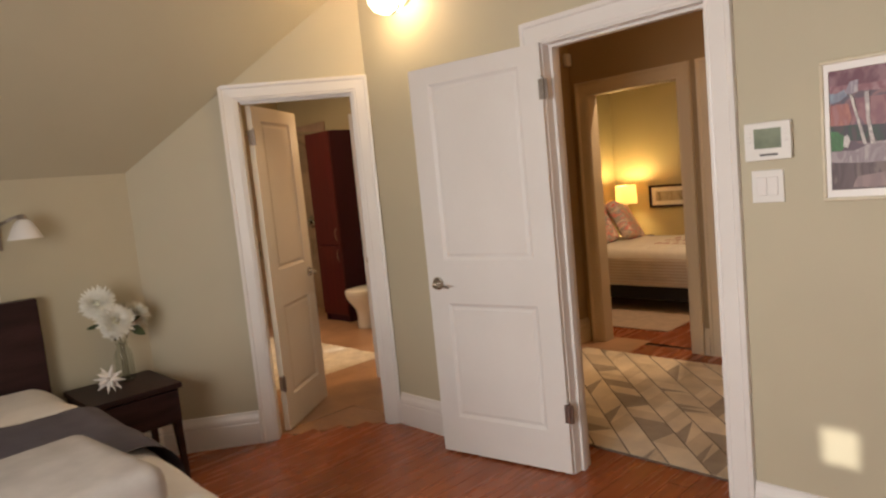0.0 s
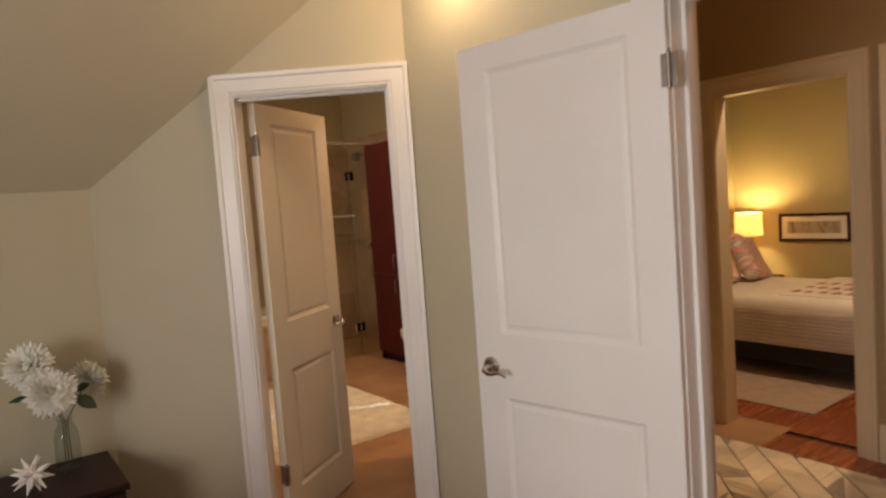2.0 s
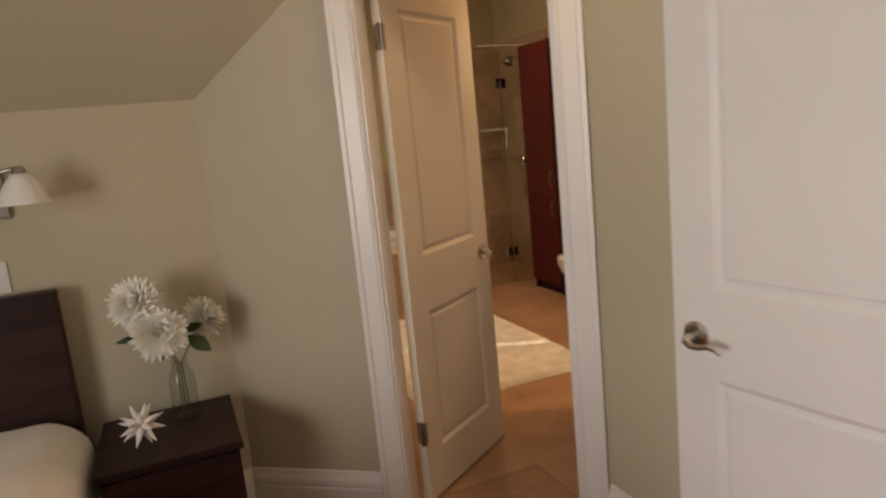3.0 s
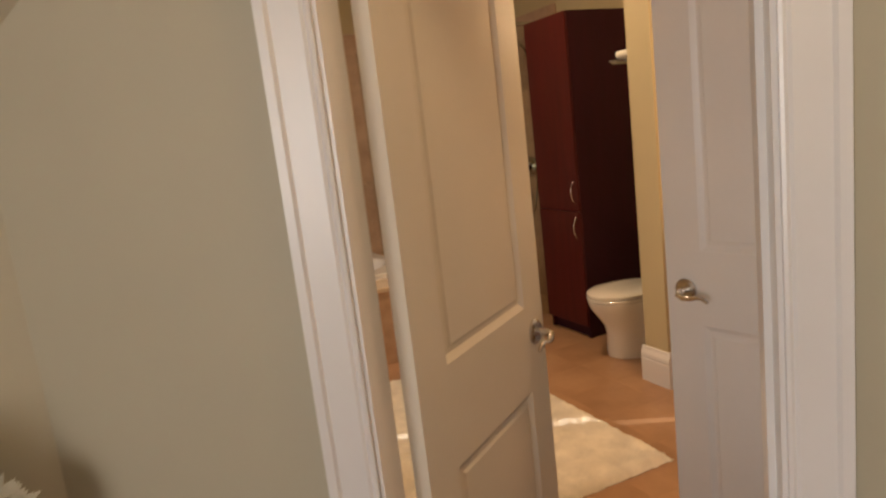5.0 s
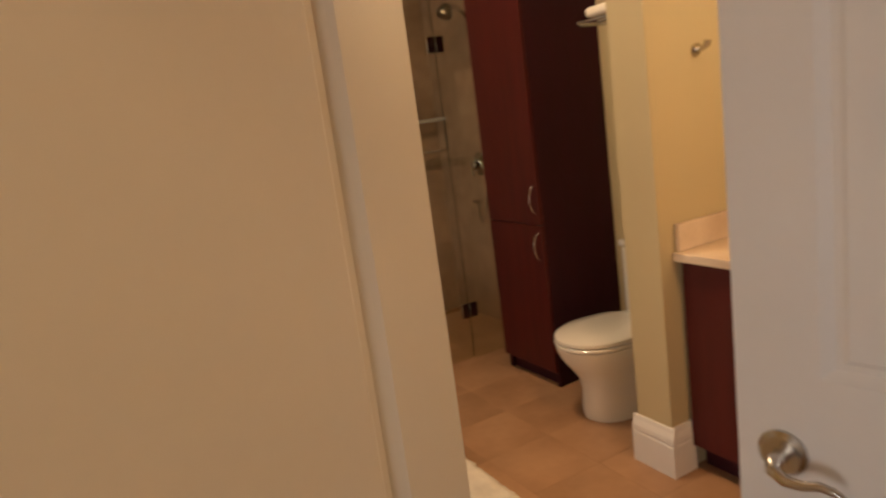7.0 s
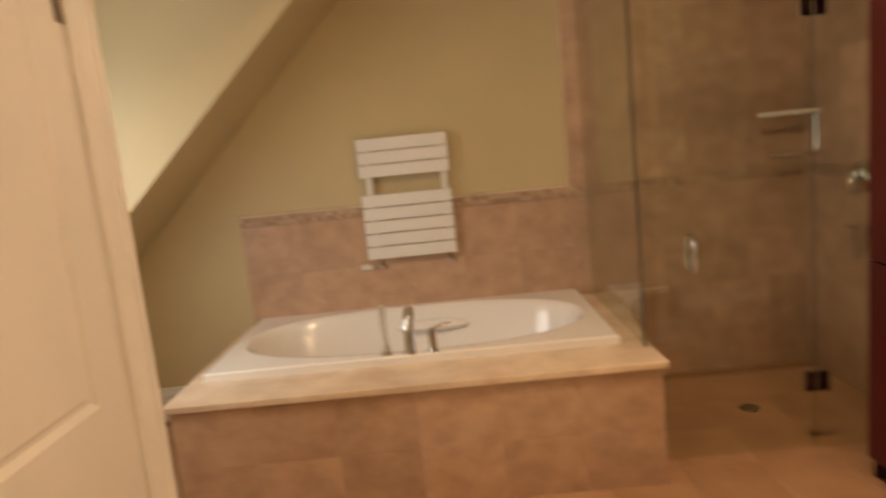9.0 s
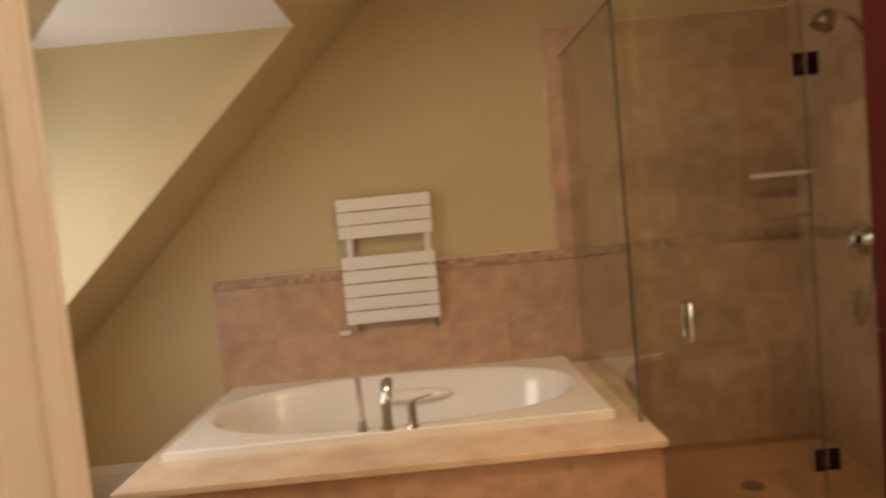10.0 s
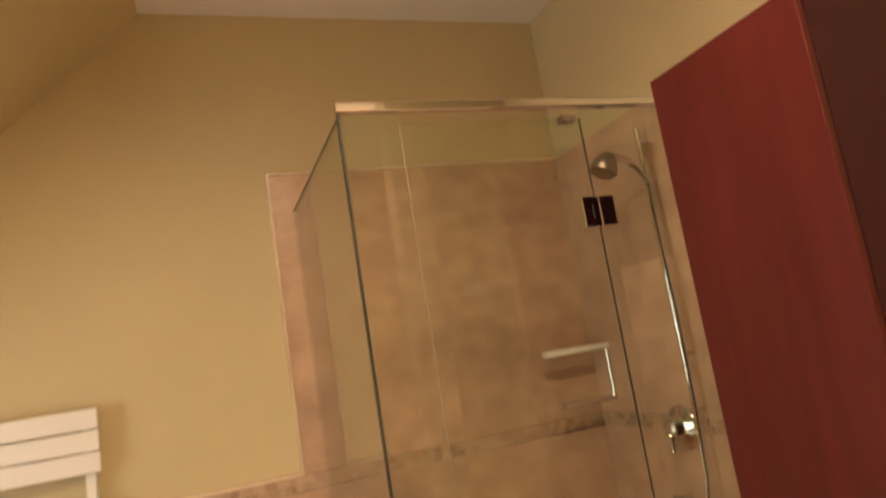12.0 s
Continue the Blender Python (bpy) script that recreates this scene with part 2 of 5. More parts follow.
def painting_mat(name, colors, scale):
    """Loose strokes of several oil colours."""
    m = bpy.data.materials.new(name)
    m.use_nodes = True
    nt = m.node_tree
    b = nt.nodes["Principled BSDF"]
    tc = nt.nodes.new("ShaderNodeTexCoord")
    mp = nt.nodes.new("ShaderNodeMapping")
    mp.inputs["Scale"].default_value = (1, 1, 0.45)
    n = nt.nodes.new("ShaderNodeTexNoise")
    n.inputs["Scale"].default_value, n.inputs["Detail"].default_value = scale, 4
    n.inputs["Distortion"].default_value = 1.4
    r = nt.nodes.new("ShaderNodeValToRGB")
    r.color_ramp.interpolation = 'EASE'
    el = r.color_ramp.elements
    for i, c in enumerate(colors):
        pos = 0.30 + 0.42 * i / len(colors)
        e = el[i] if i < 2 else el.new(pos)
        e.position, e.color = (0 if i == 0 else pos), (*c, 1)
    nt.links.new(tc.outputs["Object"], mp.inputs[0])
    nt.links.new(mp.outputs[0], n.inputs["Vector"])
    nt.links.new(n.outputs["Fac"], r.inputs[0])
    nt.links.new(r.outputs[0], b.inputs["Base Color"])
    b.inputs["Roughness"].default_value = 0.5
    return m


CANVAS = painting_mat("woodland_oil_colours", [(0.05, 0.035, 0.05), (0.14, 0.05, 0.065), (0.24, 0.10, 0.11), (0.10, 0.09, 0.13), (0.28, 0.15, 0.17), (0.13, 0.09, 0.12)], 8)
FLORAL = painting_mat("floral_print", [(0.75, 0.52, 0.42), (0.70, 0.10, 0.10), (0.78, 0.62, 0.52), (0.36, 0.38, 0.36), (0.75, 0.26, 0.22), (0.80, 0.70, 0.62)], 9)

# ---- building blocks ----


def box(bm, x0, y0, z0, x1, y1, z1, m=None):
    vs = [bm.verts.new((x, y, z)) for z in (z0, z1) for y in (y0, y1) for x in (x0, x1)]
    if m is not None:
        for v in vs:
            v.co = m @ v.co
    for f in ((0, 2, 3, 1), (4, 5, 7, 6), (0, 1, 5, 4), (2, 6, 7, 3), (0, 4, 6, 2), (1, 3, 7, 5)):
        bm.faces.new([vs[i] for i in f])
    return vs


def boxes(*dims):
    bm = bmesh.new()
    for d in dims:
        box(bm, *d)
    return bm


def soft(bm, width=0.004, segments=2):
    bmesh.ops.recalc_face_normals(bm, faces=bm.faces)
    bmesh.ops.bevel(bm, geom=list(bm.edges), offset=width, segments=segments, affect='EDGES', profile=0.6)
    return bm


def tube(points, radius, sides=10, bm=None, caps=True):
    """A round rod along points; radius may be one for each point."""
    bm = bm or bmesh.new()
    pts = [Vector(p) for p in points]
    rs = radius if isinstance(radius, (list, tuple)) else [radius] * len(pts)
    rings = []
    side = None
    for i, p in enumerate(pts):
        d = (pts[min(i + 1, len(pts) - 1)] - pts[max(i - 1, 0)]).normalized()
        if side is None:
            side = d.orthogonal().normalized()
        side = (side - d * side.dot(d)).normalized()
        other = d.cross(side)
        rings.append([bm.verts.new(p + rs[i] * (math.cos(a) * side + math.sin(a) * other)) for a in (2 * math.pi * k / sides for k in range(sides))])
    for a, b in zip(rings, rings[1:]):
        for k in range(sides):
            bm.faces.new((a[k], a[(k + 1) % sides], b[(k + 1) % sides], b[k]))
    if caps:
        bm.faces.new(rings[0][::-1])
        bm.faces.new(rings[-1])
    return bm


def turned(profile, place=(0, 0, 0), sides=28, bm=None, squash=1.0):
    """A lathe shape from (radius, height) pairs about an upright axis."""
    bm = bm or bmesh.new()
    rings = [[bm.verts.new((place[0] + r * math.cos(2 * math.pi * k / sides), place[1] + squash * r * math.sin(2 * math.pi * k / sides), place[2] + z)) for k in range(sides)] for r, z in profile]
    for a, b in zip(rings, rings[1:]):
        for k in range(sides):
            bm.faces.new((a[k], a[(k + 1) % sides], b[(k + 1) % sides], b[k]))
    return bm


def prism(points, lo, hi, axis='z'):
    """A solid with a flat outline, drawn out along one axis."""
    def at(p, h):
        return {'z': (p[0], p[1], h), 'y': (p[0], h, p[1]), 'x': (h, p[0], p[1])}[axis]
    bm = bmesh.new()
    a = [bm.verts.new(at(p, lo)) for p in points]
    b = [bm.verts.new(at(p, hi)) for p in points]
    n = len(points)
    for i in range(n):
        bm.faces.new((a[i], a[(i + 1) % n], b[(i + 1) % n], b[i]))
    bm.faces.new(a[::-1])
    bm.faces.new(b)
    bmesh.ops.recalc_face_normals(bm, faces=bm.faces)
    return bm


def loft(rings, cap=True):
    bm = bmesh.new()
    vs = [[bm.verts.new(p) for p in r] for r in rings]
    for a, b in zip(vs, vs[1:]):
        n = len(a)
        for k in range(n):
            bm.faces.new((a[k], a[(k + 1) % n], b[(k + 1) % n], b[k]))
    if cap:
        bm.faces.new(vs[0][::-1])
        bm.faces.new(vs[-1])
    return bm


def mesh_of(name, bm, mat, smooth=False):
    bmesh.ops.recalc_face_normals(bm, faces=bm.faces)
    me = bpy.data.meshes.new(name)
    bm.to_mesh(me)
    bm.free()
    me.materials.append(mat)
    if smooth:
        for p in me.polygons:
            p.use_smooth = True
        me.set_sharp_from_angle(angle=radians(38))
    return me


def part(name, bm, mat, parent=None, label="", smooth=False):
    ob = new(name, mesh_of(name, bm, mat, smooth))
    if parent is not None:
        ob.parent = parent
    if label:
        tagged(ob, label)
    return ob


def thing(name, label, category, m=None, group="", kind=""):
    ob = new(name)
    ob.empty_display_size = 0.1
    if m is not None:
        ob.matrix_world = m
    return tagged(ob, label, category, group, kind)


def built(name, bm, mat, label, category="structure", smooth=False):
    return tagged(part(name, bm, mat, None, "", smooth), label, category, kind="structure")


TOP = 3.03
D = pose(0, 0.007, 0, 0, 0, -36.87)      # the slanting wall: x along it, y into the bathroom

# ---- walls, floors, ceilings ----
bm = bmesh.new()
for d in ((-0.575, 0, 0, 0.104, 0.105, TOP), (0.790, 0, 0, 0.895, 0.105, TOP), (0.104, 0, 2.05, 0.790, 0.105, TOP)):
    box(bm, *d, m=D)
wall_slant = built("wall_slanting", bm, PAINT, "sage beige painted wall with the bathroom doorway", "wall")
built("wall_east", boxes((0.695, -1.80, 0, 0.815, -0.51, TOP), (0.695, -5.5, 0, 0.815, -2.565, TOP), (0.695, -2.565, 2.05, 0.815, -1.80, TOP)), PAINT, "sage beige painted wall with the hall doorway", "wall")
built("wall_knee", boxes((-3.2, 0.34, 0, -0.40, 0.46, 1.80)), PAINT, "low knee wall behind the bed", "wall")
# The small high slot is made up, unseen, to shape the east wall's sun spot.
built("wall_west", boxes((-3.32, -1.9, 0, -3.2, -0.88, TOP), (-3.32, -0.70, 0, -3.2, 0.46, TOP), (-3.32, -0.88, 0, -3.2, -0.70, 1.95), (-3.32, -0.88, 2.13, -3.2, -0.70, TOP),
      (-3.32, -5.6, 0, -3.2, -3.6, TOP), (-3.32, -3.6, 0, -3.2, -1.9, 0.7), (-3.32, -3.6, 2.2, -3.2, -1.9, TOP)), PAINT, "painted wall with a bedroom window and an added slot for the sun spot", "wall")
built("wall_south", boxes((-3.32, -5.62, 0, 3.0, -5.5, TOP)), PAINT, "plain painted wall", "wall")
bm = prism([(0.46, 1.5484), (-0.80, 3.0352), (-0.80, 3.2), (0.46, 1.72)], -3.32, 0.74, 'x')
bmesh.ops.bisect_plane(bm, geom=list(bm.verts) + list(bm.edges) + list(bm.faces), plane_co=D @ Vector((0, 0.06, 0)), plane_no=(0.6, 0.8, 0), clear_outer=True)
bmesh.ops.holes_fill(bm, edges=bm.edges)
built("ceiling_slope", bm, PAINT, "sloping bedroom ceiling over the knee wall", "ceiling")
built("ceiling_main", boxes((-3.32, -5.62, TOP, 7.8, 4.3, 3.15)), CEIL, "plain white ceiling", "ceiling")
# bathroom shell
built("wall_bath_north", boxes((-1.3, 4.10, 0, 3.0, 4.22, TOP)), PAINT_BATH, "khaki painted bathroom wall behind the tub", "wall")
built("wall_bath_east", boxes((2.862, -0.36, 0, 2.98, 4.10, TOP)), PAINT_BATH, "khaki painted bathroom wall behind the toilet", "wall")
built("wall_bath_south", boxes((0.815, -0.48, 0, 1.335, -0.36, TOP), (2.10, -0.48, 0, 2.97, -0.36, TOP), (1.335, -0.48, 2.05, 2.10, -0.36, TOP)), PAINT_DIM, "painted wall between hall and bathroom", "wall")
built("wall_closet", boxes((-0.09, 0.11, 0, 0.03, 1.10, TOP), (-0.09, 1.872, 0, 0.03, 1.975, TOP), (-0.09, 1.10, 2.05, 0.03, 1.872, TOP)), PAINT_BATH, "bathroom wall with a closet door", "wall")
built("wall_closet_back", boxes((-0.75, 0.46, 0, -0.65, 1.975, TOP), (-0.75, 1.975, 0, -0.09, 2.09, TOP)), PAINT_BATH, "closet wall", "wall")
# Paneless slot invented out of view to shape the sun stripe on the mat.
built("wall_dormer", boxes((-1.27, 2.0, 0, -1.15, 2.80, TOP), (-1.27, 2.92, 0, -1.15, 4.22, TOP), (-1.27, 2.80, 0, -1.15, 2.92, 0.72), (-1.27, 2.80, 1.55, -1.15, 2.92, TOP), (-1.27, 1.97, 0, -0.75, 2.09, TOP)), PAINT_BATH, "unseen dormer end wall with a slot cut for the sun stripe", "wall")
built("wall_stub", boxes((2.185, 1.415, 0, 2.862, 1.585, TOP)), PAINT_BATH, "short wall between toilet and vanity", "wall")
built("slope_bath", prism([(-1.15, 0.80), (1.102, TOP), (-1.15, TOP)], 3.45, 4.10, 'y'), PAINT_BATH, "sloping roof face over the tub with a dormer cheek", "ceiling")
built("slope_bath_upper", prism([(0.343, 2.28), (1.102, TOP), (0.343, TOP)], 2.0, 3.45, 'y'), PAINT_BATH, "sloping bathroom ceiling beside the dormer", "ceiling")
built("dormer_ceiling", prism([(-1.15, 3.45), (-0.80, 3.45), (0.0, 2.45), (0.06, 2.05), (0.343, 2.05), (0.343, 3.45)], 2.28, 2.36, 'z'), CEIL, "white dormer ceiling", "ceiling")
built("dormer_bulkhead", prism([(-0.80, 3.44), (0.02, 2.44), (-0.06, 2.38), (-0.88, 3.38)], 2.28, TOP, 'z'), PAINT_DIM, "upper wall face beside the dormer", "wall")
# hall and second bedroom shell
built("wall_hall_east", boxes((2.85, -0.63, 0, 2.97, -0.48, TOP), (2.85, -1.64, 0, 2.97, -1.40, TOP), (2.85, -5.5, 0, 2.97, -2.42, TOP), (2.85, -2.42, 2.05, 2.97, -1.64, TOP), (2.85, -1.40, 2.05, 2.97, -0.63, TOP)), PAINT_DIM, "painted hall wall with two doorways, its dim warm light put into the colour", "wall")
built("wall_guest_north", boxes((2.97, 0.73, 0, 5.57, 0.85, TOP)), PAINT_GUEST, "olive tan wall behind the guest bed", "wall")
built("wall_guest_east", boxes((5.45, -5.5, 0, 5.57, 0.73, TOP)), PAINT_GUEST, "plain guest room wall", "wall")
built("wall_guest_south", boxes((3.0, -5.62, 0, 7.8, -5.5, TOP)), PAINT_GUEST, "plain guest room wall", "wall")

# ---- skirting and door casings ----


def profile_run(profile, p0, p1, side):
    """A moulding: (out from the wall, height) outline drawn from p0 to p1; side is the way out of the wall."""
    bm = bmesh.new()
    s = Vector((side[0], side[1], 0)).normalized()
    a = [bm.verts.new(Vector((*p0, 0)) + s * o + Vector((0, 0, h))) for o, h in profile]
    b = [bm.verts.new(Vector((*p1, 0)) + s * o + Vector((0, 0, h))) for o, h in profile]
    n = len(profile)
    for i in range(n):
        bm.faces.new((a[i], a[(i + 1) % n], b[(i + 1) % n], b[i]))
    bm.faces.new(a[::-1])
    bm.faces.new(b)
    return bm


SKIRT = [(0, 0), (0.02, 0), (0.02, 0.125), (0.016, 0.135), (0.02, 0.142), (0.018, 0.16), (0.010, 0.182), (0.007, 0.198), (0, 0.20)]


def skirting(p0, p1, side, paint=None):
    built("baseboard", profile_run(SKIRT, p0, p1, side), paint or TRIM, "tall pale moulded baseboard", "baseboard")


def at_d(s, y=0.0):
    v = D @ Vector((s, y, 0))
    return (v.x, v.y)


skirting(at_d(-0.572), at_d(0.013), (-0.6, -0.8))
skirting((-3.2, 0.34), (-0.45, 0.34), (0, -1))
skirting((0.695, -1.705), (0.695, -0.545), (-1, 0))
skirting((0.695, -5.5), (0.695, -2.66), (-1, 0))
skirting((2.185, 1.395), (2.185, 1.605), (-1, 0))
skirting((2.186, 1.415), (2.29, 1.415), (0, -1))
skirting((2.186, 1.585), (2.862, 1.585), (0, 1))
skirting((2.862, 1.605), (2.862, 2.34), (-1, 0))
skirting((-1.15, 4.10), (-0.38, 4.10), (0, -1))
skirting((0.815, -0.48), (1.24, -0.48), (0, -1))
skirting((2.20, -0.48), (2.85, -0.48), (0, -1), TRIM_WARM_LIT)
skirting((2.85, -1.538), (2.85, -1.502), (-1, 0), TRIM_WARM_LIT)
skirting((2.97, 0.73), (5.45, 0.73), (0, -1))
skirting((5.45, -5.5), (5.45, 0.71), (-1, 0))
skirting((0.03, 0.16), (0.03, 1.0), (1, 0))

CASE = [(0.0, 0.0), (0.0, 0.012), (0.006, 0.014), (0.012, 0.012), (0.018, 0.016), (0.074, 0.019), (0.080, 0.026), (0.098, 0.028), (0.100, 0.024), (0.100, 0.0)]


def casing(m, width, height, left=True, right=True, depth=0.12, both=True, paint=None, face=1.0):
    """White moulded casing and jamb lining. m: wall face at the opening's lower left, x along the wall, y into it."""
    frame_ob = tagged(thing("door_casing", "white moulded door casing and jamb around a doorway", "door casing", m), kind="structure")
    paint = paint or TRIM
    outline = [(u * face, v) for u, v in CASE]
    faces = [(1.0, 0.0)] + ([(-1.0, depth)] if both else [])
    for sgn, off in faces:
        for name, on in (("casing_left", left), ("casing_right", right)):
            if not on:
                continue
            bm = bmesh.new()
            x = (lambda u: -u) if name == "casing_left" else (lambda u: width + u)
            lo = [bm.verts.new((x(u - 0.004), off - sgn * v, 0)) for u, v in outline]
            hi = [bm.verts.new((x(u - 0.004), off - sgn * v, height + u - 0.004)) for u, v in outline]
            n = len(outline)
            for i in range(n):
                bm.faces.new((lo[i], lo[(i + 1) % n], hi[(i + 1) % n], hi[i]))
            bm.faces.new(lo)
            bm.faces.new(hi)
            part(name, bm, paint, frame_ob)
        bm = bmesh.new()
        lo = [bm.verts.new((0.004 - u, off - sgn * v, height + u - 0.004)) for u, v in outline]
        hi = [bm.verts.new((width + u - 0.004, off - sgn * v, height + u - 0.004)) for u, v in outline]
        n = len(outline)
        for i in range(n):
            bm.faces.new((lo[i], lo[(i + 1) % n], hi[(i + 1) % n], hi[i]))
        bm.faces.new(lo)
        bm.faces.new(hi)
        part("casing_head", bm, paint, frame_ob)
    j = 0.012
    part("jamb_left", boxes((-0.002, -0.003, 0, j, depth + 0.003, height)), paint, frame_ob)
    part("jamb_right", boxes((width - j, -0.003, 0, width + 0.002, depth + 0.003, height)), paint, frame_ob)
    part("jamb_head", boxes((j, -0.003, height - j, width - j, depth + 0.003, height + 0.002)), paint, frame_ob)
    return frame_ob


def stops(frame_ob, width, height, y0, y1, left=True):
    j = 0.012
    if left:
        part("stop_left", boxes((j, y0, 0, j + 0.012, y1, height - j)), TRIM, frame_ob)
    part("stop_right", boxes((width - j - 0.012, y0, 0, width - j, y1, height - j)), TRIM, frame_ob)
    part("stop_head", boxes((j + 0.012, y0, height - j - 0.012, width - j - 0.012, y1, height - j)), TRIM, frame_ob)


stops(casing(D @ pose(0.104, 0, 0), 0.686, 2.05, depth=0.105, both=False, face=0.90), 0.686, 2.05, 0.03, 0.055, left=False)
stops(casing(pose(0.695, -1.80, 0, 0, 0, -90), 0.765, 2.05), 0.765, 2.05, 0.05, 0.085)
casing(pose(2.85, -0.63, 0, 0, 0, -90), 0.77, 2.05, paint=TRIM_WARM_LIT)
casing(pose(2.85, -1.64, 0, 0, 0, -90), 0.78, 2.05, paint=TRIM_WARM_LIT)
casing(pose(2.10, -0.36, 0, 0, 0, 180), 0.765, 2.05)
casing(pose(0.03, 1.10, 0, 0, 0, 90), 0.772, 2.05, both=False)

# ---- doors ----


def panel_ring(bm, x0, x1, z0, z1, y, out):
    """Recessed panel with a sloping moulded border, on one face of a door."""
    steps = [(0.0, 0.0), (0.006, 0.004), (0.016, 0.010), (0.026, 0.009), (0.034, 0.005), (0.040, 0.005)]
    rings = []
    for inset, deep in steps:
        c = [(x0 + inset, z0 + inset), (x1 - inset, z0 + inset), (x1 - inset, z1 - inset), (x0 + inset, z1 - inset)]
        rings.append([bm.verts.new((x, y - out * deep, z)) for x, z in c])
    for a, b in zip(rings, rings[1:]):
        for k in range(4):
            bm.faces.new((a[k], a[(k + 1) % 4], b[(k + 1) % 4], b[k]))
    bm.faces.new(rings[-1])


def lever_handle(parent, x, z, y, out, sweep, label="brushed nickel lever handle on a round rosette"):
    """A curved lever on a round rosette; out is the side, sweep the way the lever points."""
    h = part("handle", tube([(x, y, z), (x, y + out * 0.006, z), (x, y + out * 0.012, z)], [0.034, 0.034, 0.027], 24), BRUSHED, parent, label, True)
    part("lever", tube([(x, y + out * 0.010, z), (x, y + out * 0.038, z), (x + sweep * 0.004, y + out * 0.048, z - 0.004), (x + sweep * 0.022, y + out * 0.053, z - 0.012), (x + sweep * 0.045, y + out * 0.054, z - 0.011), (x + sweep * 0.066, y + out * 0.054, z - 0.004), (x + sweep * 0.084, y + out * 0.054, z - 0.006), (x + sweep * 0.100, y + out * 0.053, z - 0.016)],
         [0.011, 0.010, 0.010, 0.0085, 0.007, 0.0065, 0.006, 0.0045], 12), BRUSHED, h, "", True)


def door(name, m, width, label, height=2.03, rail=(0.83, 1.055), hinges=True, levers=(1, -1), thick=0.036, hand=1, paint=None):
    """A two-panel door; hinge line at x=0, leaf runs along +x, thickness from y=0 to hand*thick."""
    d = thing(name, label, "door", m)
    t = thick * hand
    y0, y1 = min(0, t), max(0, t)
    st = 0.115
    bm = boxes((0, y0, 0.012, st, y1, height), (width - st, y0, 0.012, width, y1, height), (st, y0, 0.012, width - st, y1, 0.21), (st, y0, rail[0], width - st, y1, rail[1]), (st, y0, height - 0.085, width - st, y1, height))
    part("leaf", bm, paint or DOORW, d)
    for lo, hi in ((0.21, rail[0]), (rail[1], height - 0.085)):
        bm = bmesh.new()
        panel_ring(bm, st, width - st, lo, hi, y1, 1)
        panel_ring(bm, st, width - st, lo, hi, y0, -1)
        part("panel", bm, paint or DOORW, d)
    if 1 in levers:
        lever_handle(d, width - 0.065, 0.935, y1, 1, -1)
    if -1 in levers:
        lever_handle(d, width - 0.065, 0.935, y0, -1, -1)
    part("latch_plate", boxes((width - 0.001, (y0 + y1) / 2 - 0.012, 0.905, width + 0.0015, (y0 + y1) / 2 + 0.012, 0.965)), BRUSHED, d)
    if hinges:
        for z in (0.31, 1.838):
            hg = part("hinge", tube([(-0.007, -0.004 * hand, z - 0.047), (-0.007, -0.004 * hand, z + 0.047)], 0.0065, 10), STEEL, d, "steel butt hinge", True)
            part("hinge_plate", boxes((-0.002, -0.0015 if hand > 0 else 0.0, z - 0.045, 0.017, 0.0 if hand > 0 else 0.0015, z + 0.045), (-0.028, -0.0035, z - 0.045, -0.012, -0.001, z + 0.045), (-0.0025, 0.002 * hand, z - 0.045, -0.0005, 0.034 * hand, z + 0.045)), STEEL, hg)
            part("hinge_pin", tube([(-0.007, -0.004 * hand, z + 0.047), (-0.007, -0.004 * hand, z + 0.056)], 0.0045, 8), BRUSHED, hg)
    return d


door("door_bathroom", pose(0.1986, -0.0132, 0, 0, 0, 34.3), 0.638, "white two-panel bathroom door standing half open", rail=(0.785, 1.012), hand=1, paint=DOOR_WARM_LIT)
door("door_hall", pose(0.666, -1.812, 0, 0, 0, 99.9), 0.757, "white two-panel bedroom door swung wide open", height=2.045, hand=-1)
door("door_bath_hall", pose(1.352, -0.355, 0, 0, 0, 101.5), 0.742, "white two-panel door standing open inside the bathroom", hand=-1)
door("door_closet", pose(0.030, 1.860, 0, 0, 0, -90), 0.745, "white two-panel closet door, closed", rail=(0.735, 0.96), hand=-1, levers=())
door("door_linen", pose(2.875, -2.406, 0, 0, 0, 90), 0.752, "white two-panel hall closet door, closed", hand=-1, hinges=False, levers=(1,))

# ---- bathroom: tub ----
tub = thing("bathtub", "white oval drop-in bathtub in a tiled surround", "bathtub", pose(0.605, 3.615, 0))


def oval(a, b, k, n=72, power=2.35):
    t = 2 * math.pi * k / n
    c, s = math.cos(t), math.sin(t)
    return (a * math.copysign(abs(c) ** (2 / power), c), b * math.copysign(abs(s) ** (2 / power), s))


